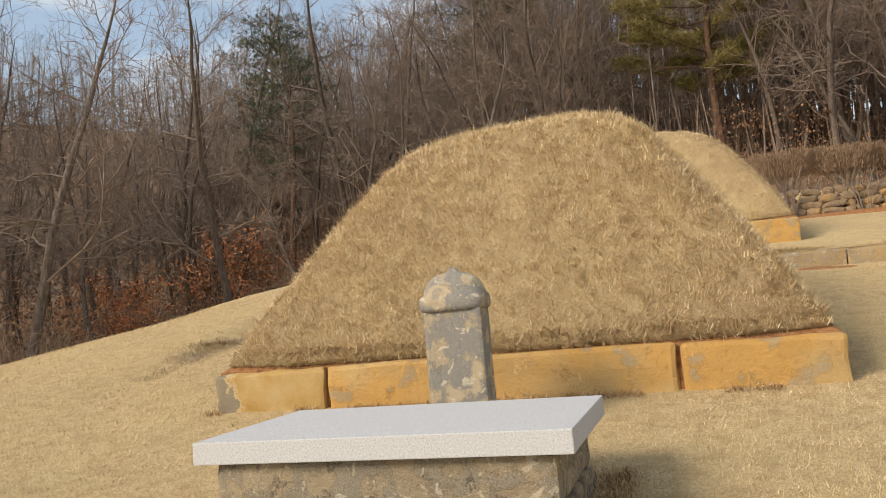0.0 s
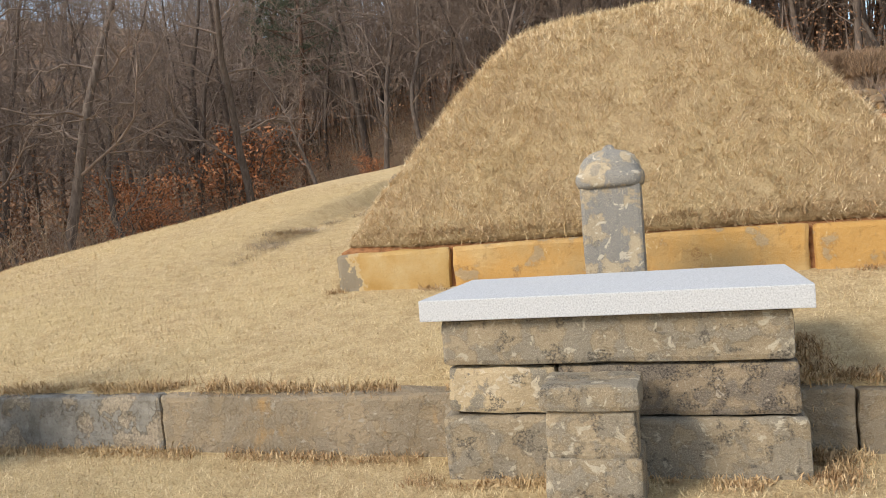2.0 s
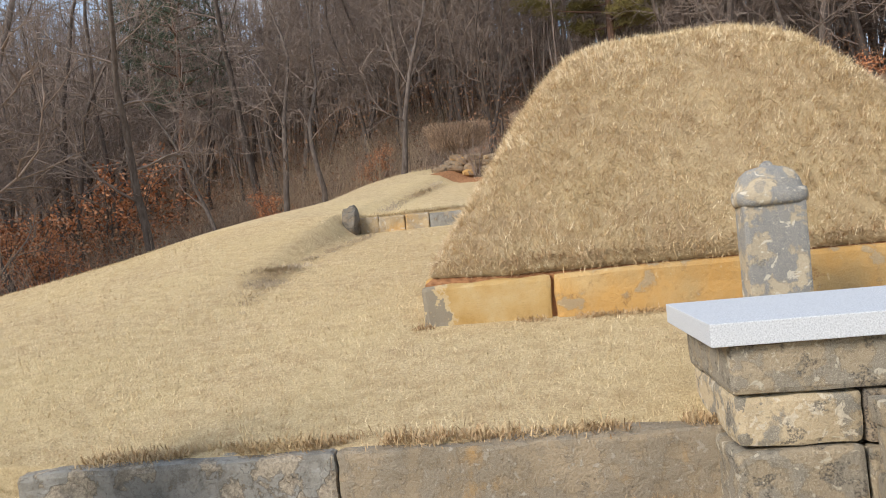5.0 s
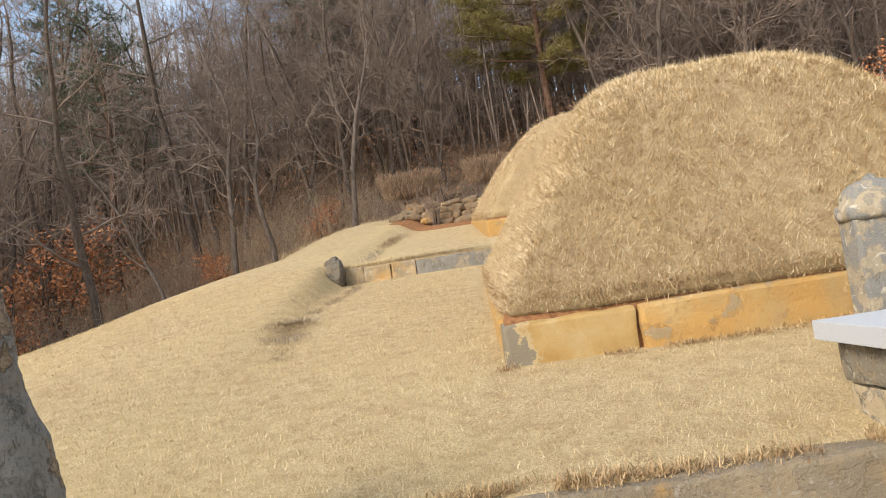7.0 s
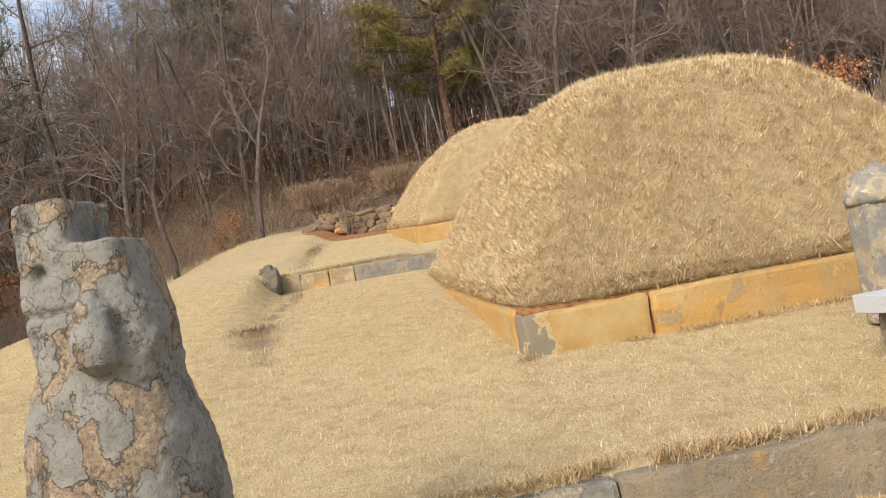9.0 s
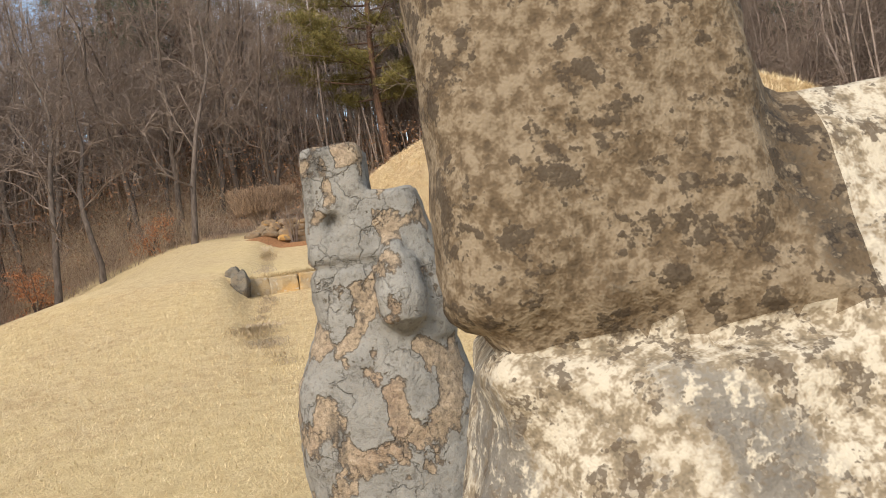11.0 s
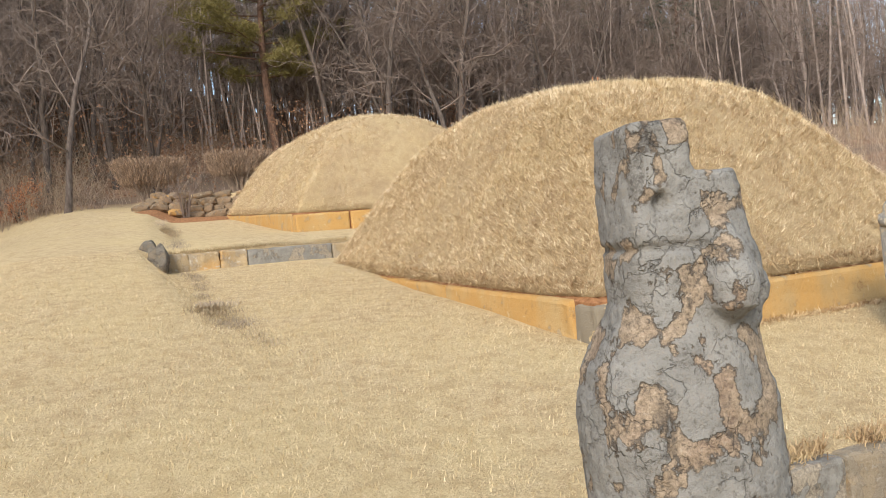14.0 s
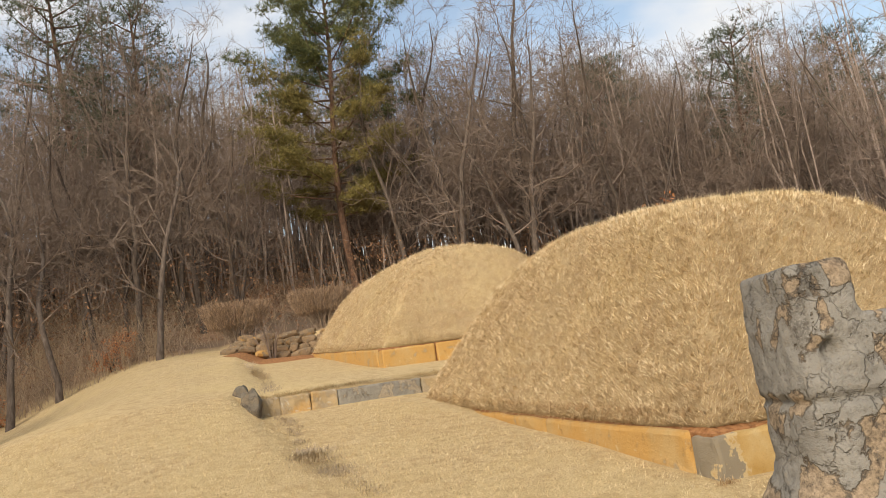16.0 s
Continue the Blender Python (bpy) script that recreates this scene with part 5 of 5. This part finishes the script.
# ---- lawn straw ----
def on_lawn(x, y):
    ok = ~((x > -4.62) & (x < 1.08) & (y > 7.0) & (y < 15.5))
    ok &= ~((x > TX0 + 0.1) & (x < TX1 - 0.1) & (y > TY0) & (y < TY1)) & ~((y > 4.38) & (y < 4.53) & (x > -6.6))
    return ok


def lawn_straw():
    rng = np.random.default_rng(3)
    n = 700000
    x = -4.8 + 8.6 * rng.uniform(-1, 1, n)
    y = 1.3 + 15.0 * rng.uniform(0, 1, n) ** 1.6
    keep = on_lawn(x, y)
    x, y = x[keep], y[keep]
    pts = np.stack([x, y, ground_heights(x, y) - 0.004], 1)
    nr = rng.normal(0, 0.5, pts.shape) + np.array([0, 0, 0.75])
    ob = blades("lawn_grass", pts, nr, BLADE, 0.045, 0.0029, 1.0, 5, simple=True)
    return tagged(ob, "short dry straw-coloured winter grass blades", "grass", kind="stuff")


lawn_straw()


def fringe_row(name, label, n, line, mat, length, spread, lean, seed):
    """Longer grass along an edge; line gives x, y, z for 0..1."""
    rng = np.random.default_rng(seed)
    t = rng.uniform(0, 1, n)
    p = line(t) + rng.normal(0, 1, (n, 3)) * np.array([spread, spread, 0.012])
    clump = np.array([noise.noise(Vector((a * 2.2, b * 2.2, seed))) for a, b, _ in p])
    p = p[clump > (-0.16 if spread < 0.1 else -9)]
    nr = rng.normal(0, 0.4, p.shape) + np.array([0, lean, 0.7])
    ob = blades(name, p, nr, mat, length, 0.0034, 0.9, seed)
    return tagged(ob, label, "grass", kind="stuff")


def kerb_line(x0, x1, y, dz=0.0):
    def f(t):
        x = x0 + (x1 - x0) * t
        yy = np.full(len(t), y)
        return np.stack([x, yy, ground_heights(x, yy) + dz], 1)
    return f


fringe_row("edge_grass", "longer russet grass along the top of the kerb", 17000, kerb_line(-6.5, 3.0, 4.60), RUSSET_BLADE, 0.075, 0.07, -0.3, 41)
fringe_row("edge_grass", "straw tufts along the foot of the kerb", 11000, kerb_line(-6.5, 3.0, 4.33), RUSSET_BLADE, 0.06, 0.06, 0.0, 42)
fringe_row("edge_grass", "overhanging grass on the terrace wall", 14000, kerb_line(-7.0, 6.0, 16.6, 0.03), BLADE, 0.10, 0.10, -0.9, 43)
fringe_row("edge_grass", "straw tufts along the foot of the mound stones", 6000, kerb_line(-4.7, 1.1, 7.0), RUSSET_BLADE, 0.055, 0.04, 0.0, 44)
fringe_row("edge_grass", "dry grass around the offering table", 5000, lambda t: np.stack([TX1 + 0.05 + 0 * t, 3.9 + 1.4 * t, ground_heights(TX1 + 0.05 + 0 * t, 3.9 + 1.4 * t)], 1), RUSSET_BLADE, 0.06, 0.07, 0.0, 45)
fringe_row("edge_grass", "dry grass at the foot of the offering table", 5000, kerb_line(TX0 - 0.1, TX1 + 0.1, 3.9), RUSSET_BLADE, 0.04, 0.05, 0.0, 46)
fringe_row("dead_weeds", "dark grey dead weed clump on the terrace edge", 2600, lambda t: np.stack([-7.05 - 0.25 * np.sin(t * 3), 10.2 + 1.5 * t, ground_heights(-7.05 - 0.25 * np.sin(t * 3), 10.2 + 1.5 * t)], 1), DEAD_WEED, 0.08, 0.17, 0.0, 47)
fringe_row("dead_weeds", "thin grey dead grass line along the terrace edge", 4500, lambda t: np.stack([-6.9 - 0.25 * np.sin(t * 5), 8.6 + 7.6 * t, ground_heights(-6.9 - 0.25 * np.sin(t * 5), 8.6 + 7.6 * t)], 1), DEAD_WEED, 0.05, 0.08, 0.0, 48)
fringe_row("dead_weeds", "grey dead grass on the edge of the upper terrace", 2500, lambda t: np.stack([-6.5 + 0.5 * t, 17.5 + 7.0 * t, ground_heights(-6.5 + 0.5 * t, 17.5 + 7.0 * t)], 1), DEAD_WEED, 0.09, 0.12, 0.0, 49)


def soil_patch(x0, x1, y0, y1, label, seed, rise=0.035):
    """A low irregular spread of bare soil."""
    bm = bmesh.new()
    n = 14
    grid = [[None] * (n + 1) for _ in range(n + 1)]
    for j in range(n + 1):
        for i in range(n + 1):
            u, v = 2 * i / n - 1, 2 * j / n - 1
            k = 1 / max(1e-6, math.hypot(u, v)) * max(abs(u), abs(v)) if (u or v) else 1
            r = math.hypot(u * k, v * k)
            wob = 1 + 0.25 * noise.noise(Vector((math.atan2(v, u) * 1.5, seed, 0)))
            x = (x0 + x1) / 2 + u * k * wob * (x1 - x0) / 2
            y = (y0 + y1) / 2 + v * k * wob * (y1 - y0) / 2
            h = rise * (1 - r * r) - 0.02 * r ** 4 + 0.012 * noise.noise(Vector((x * 4, y * 4, seed)))
            grid[j][i] = bm.verts.new((x, y, ground(x, y) + h))
    for j in range(n):
        for i in range(n):
            bm.faces.new((grid[j][i], grid[j][i + 1], grid[j + 1][i + 1], grid[j + 1][i]))
    return tagged(part("soil_patch", bm, SOIL, smooth=True), label, "soil", kind="structure")


soil_patch(-6.6, -2.9, 25.5, 27.1, "bare orange soil at the foot of the rubble wall", 1, 0.09)
soil_patch(2.2, 9.0, 26.2, 26.95, "bare orange soil under the leafless shrubs", 2, 0.12)
soil_patch(1.5, 2.8, 15.6, 16.3, "bare orange soil before the terrace wall", 3)
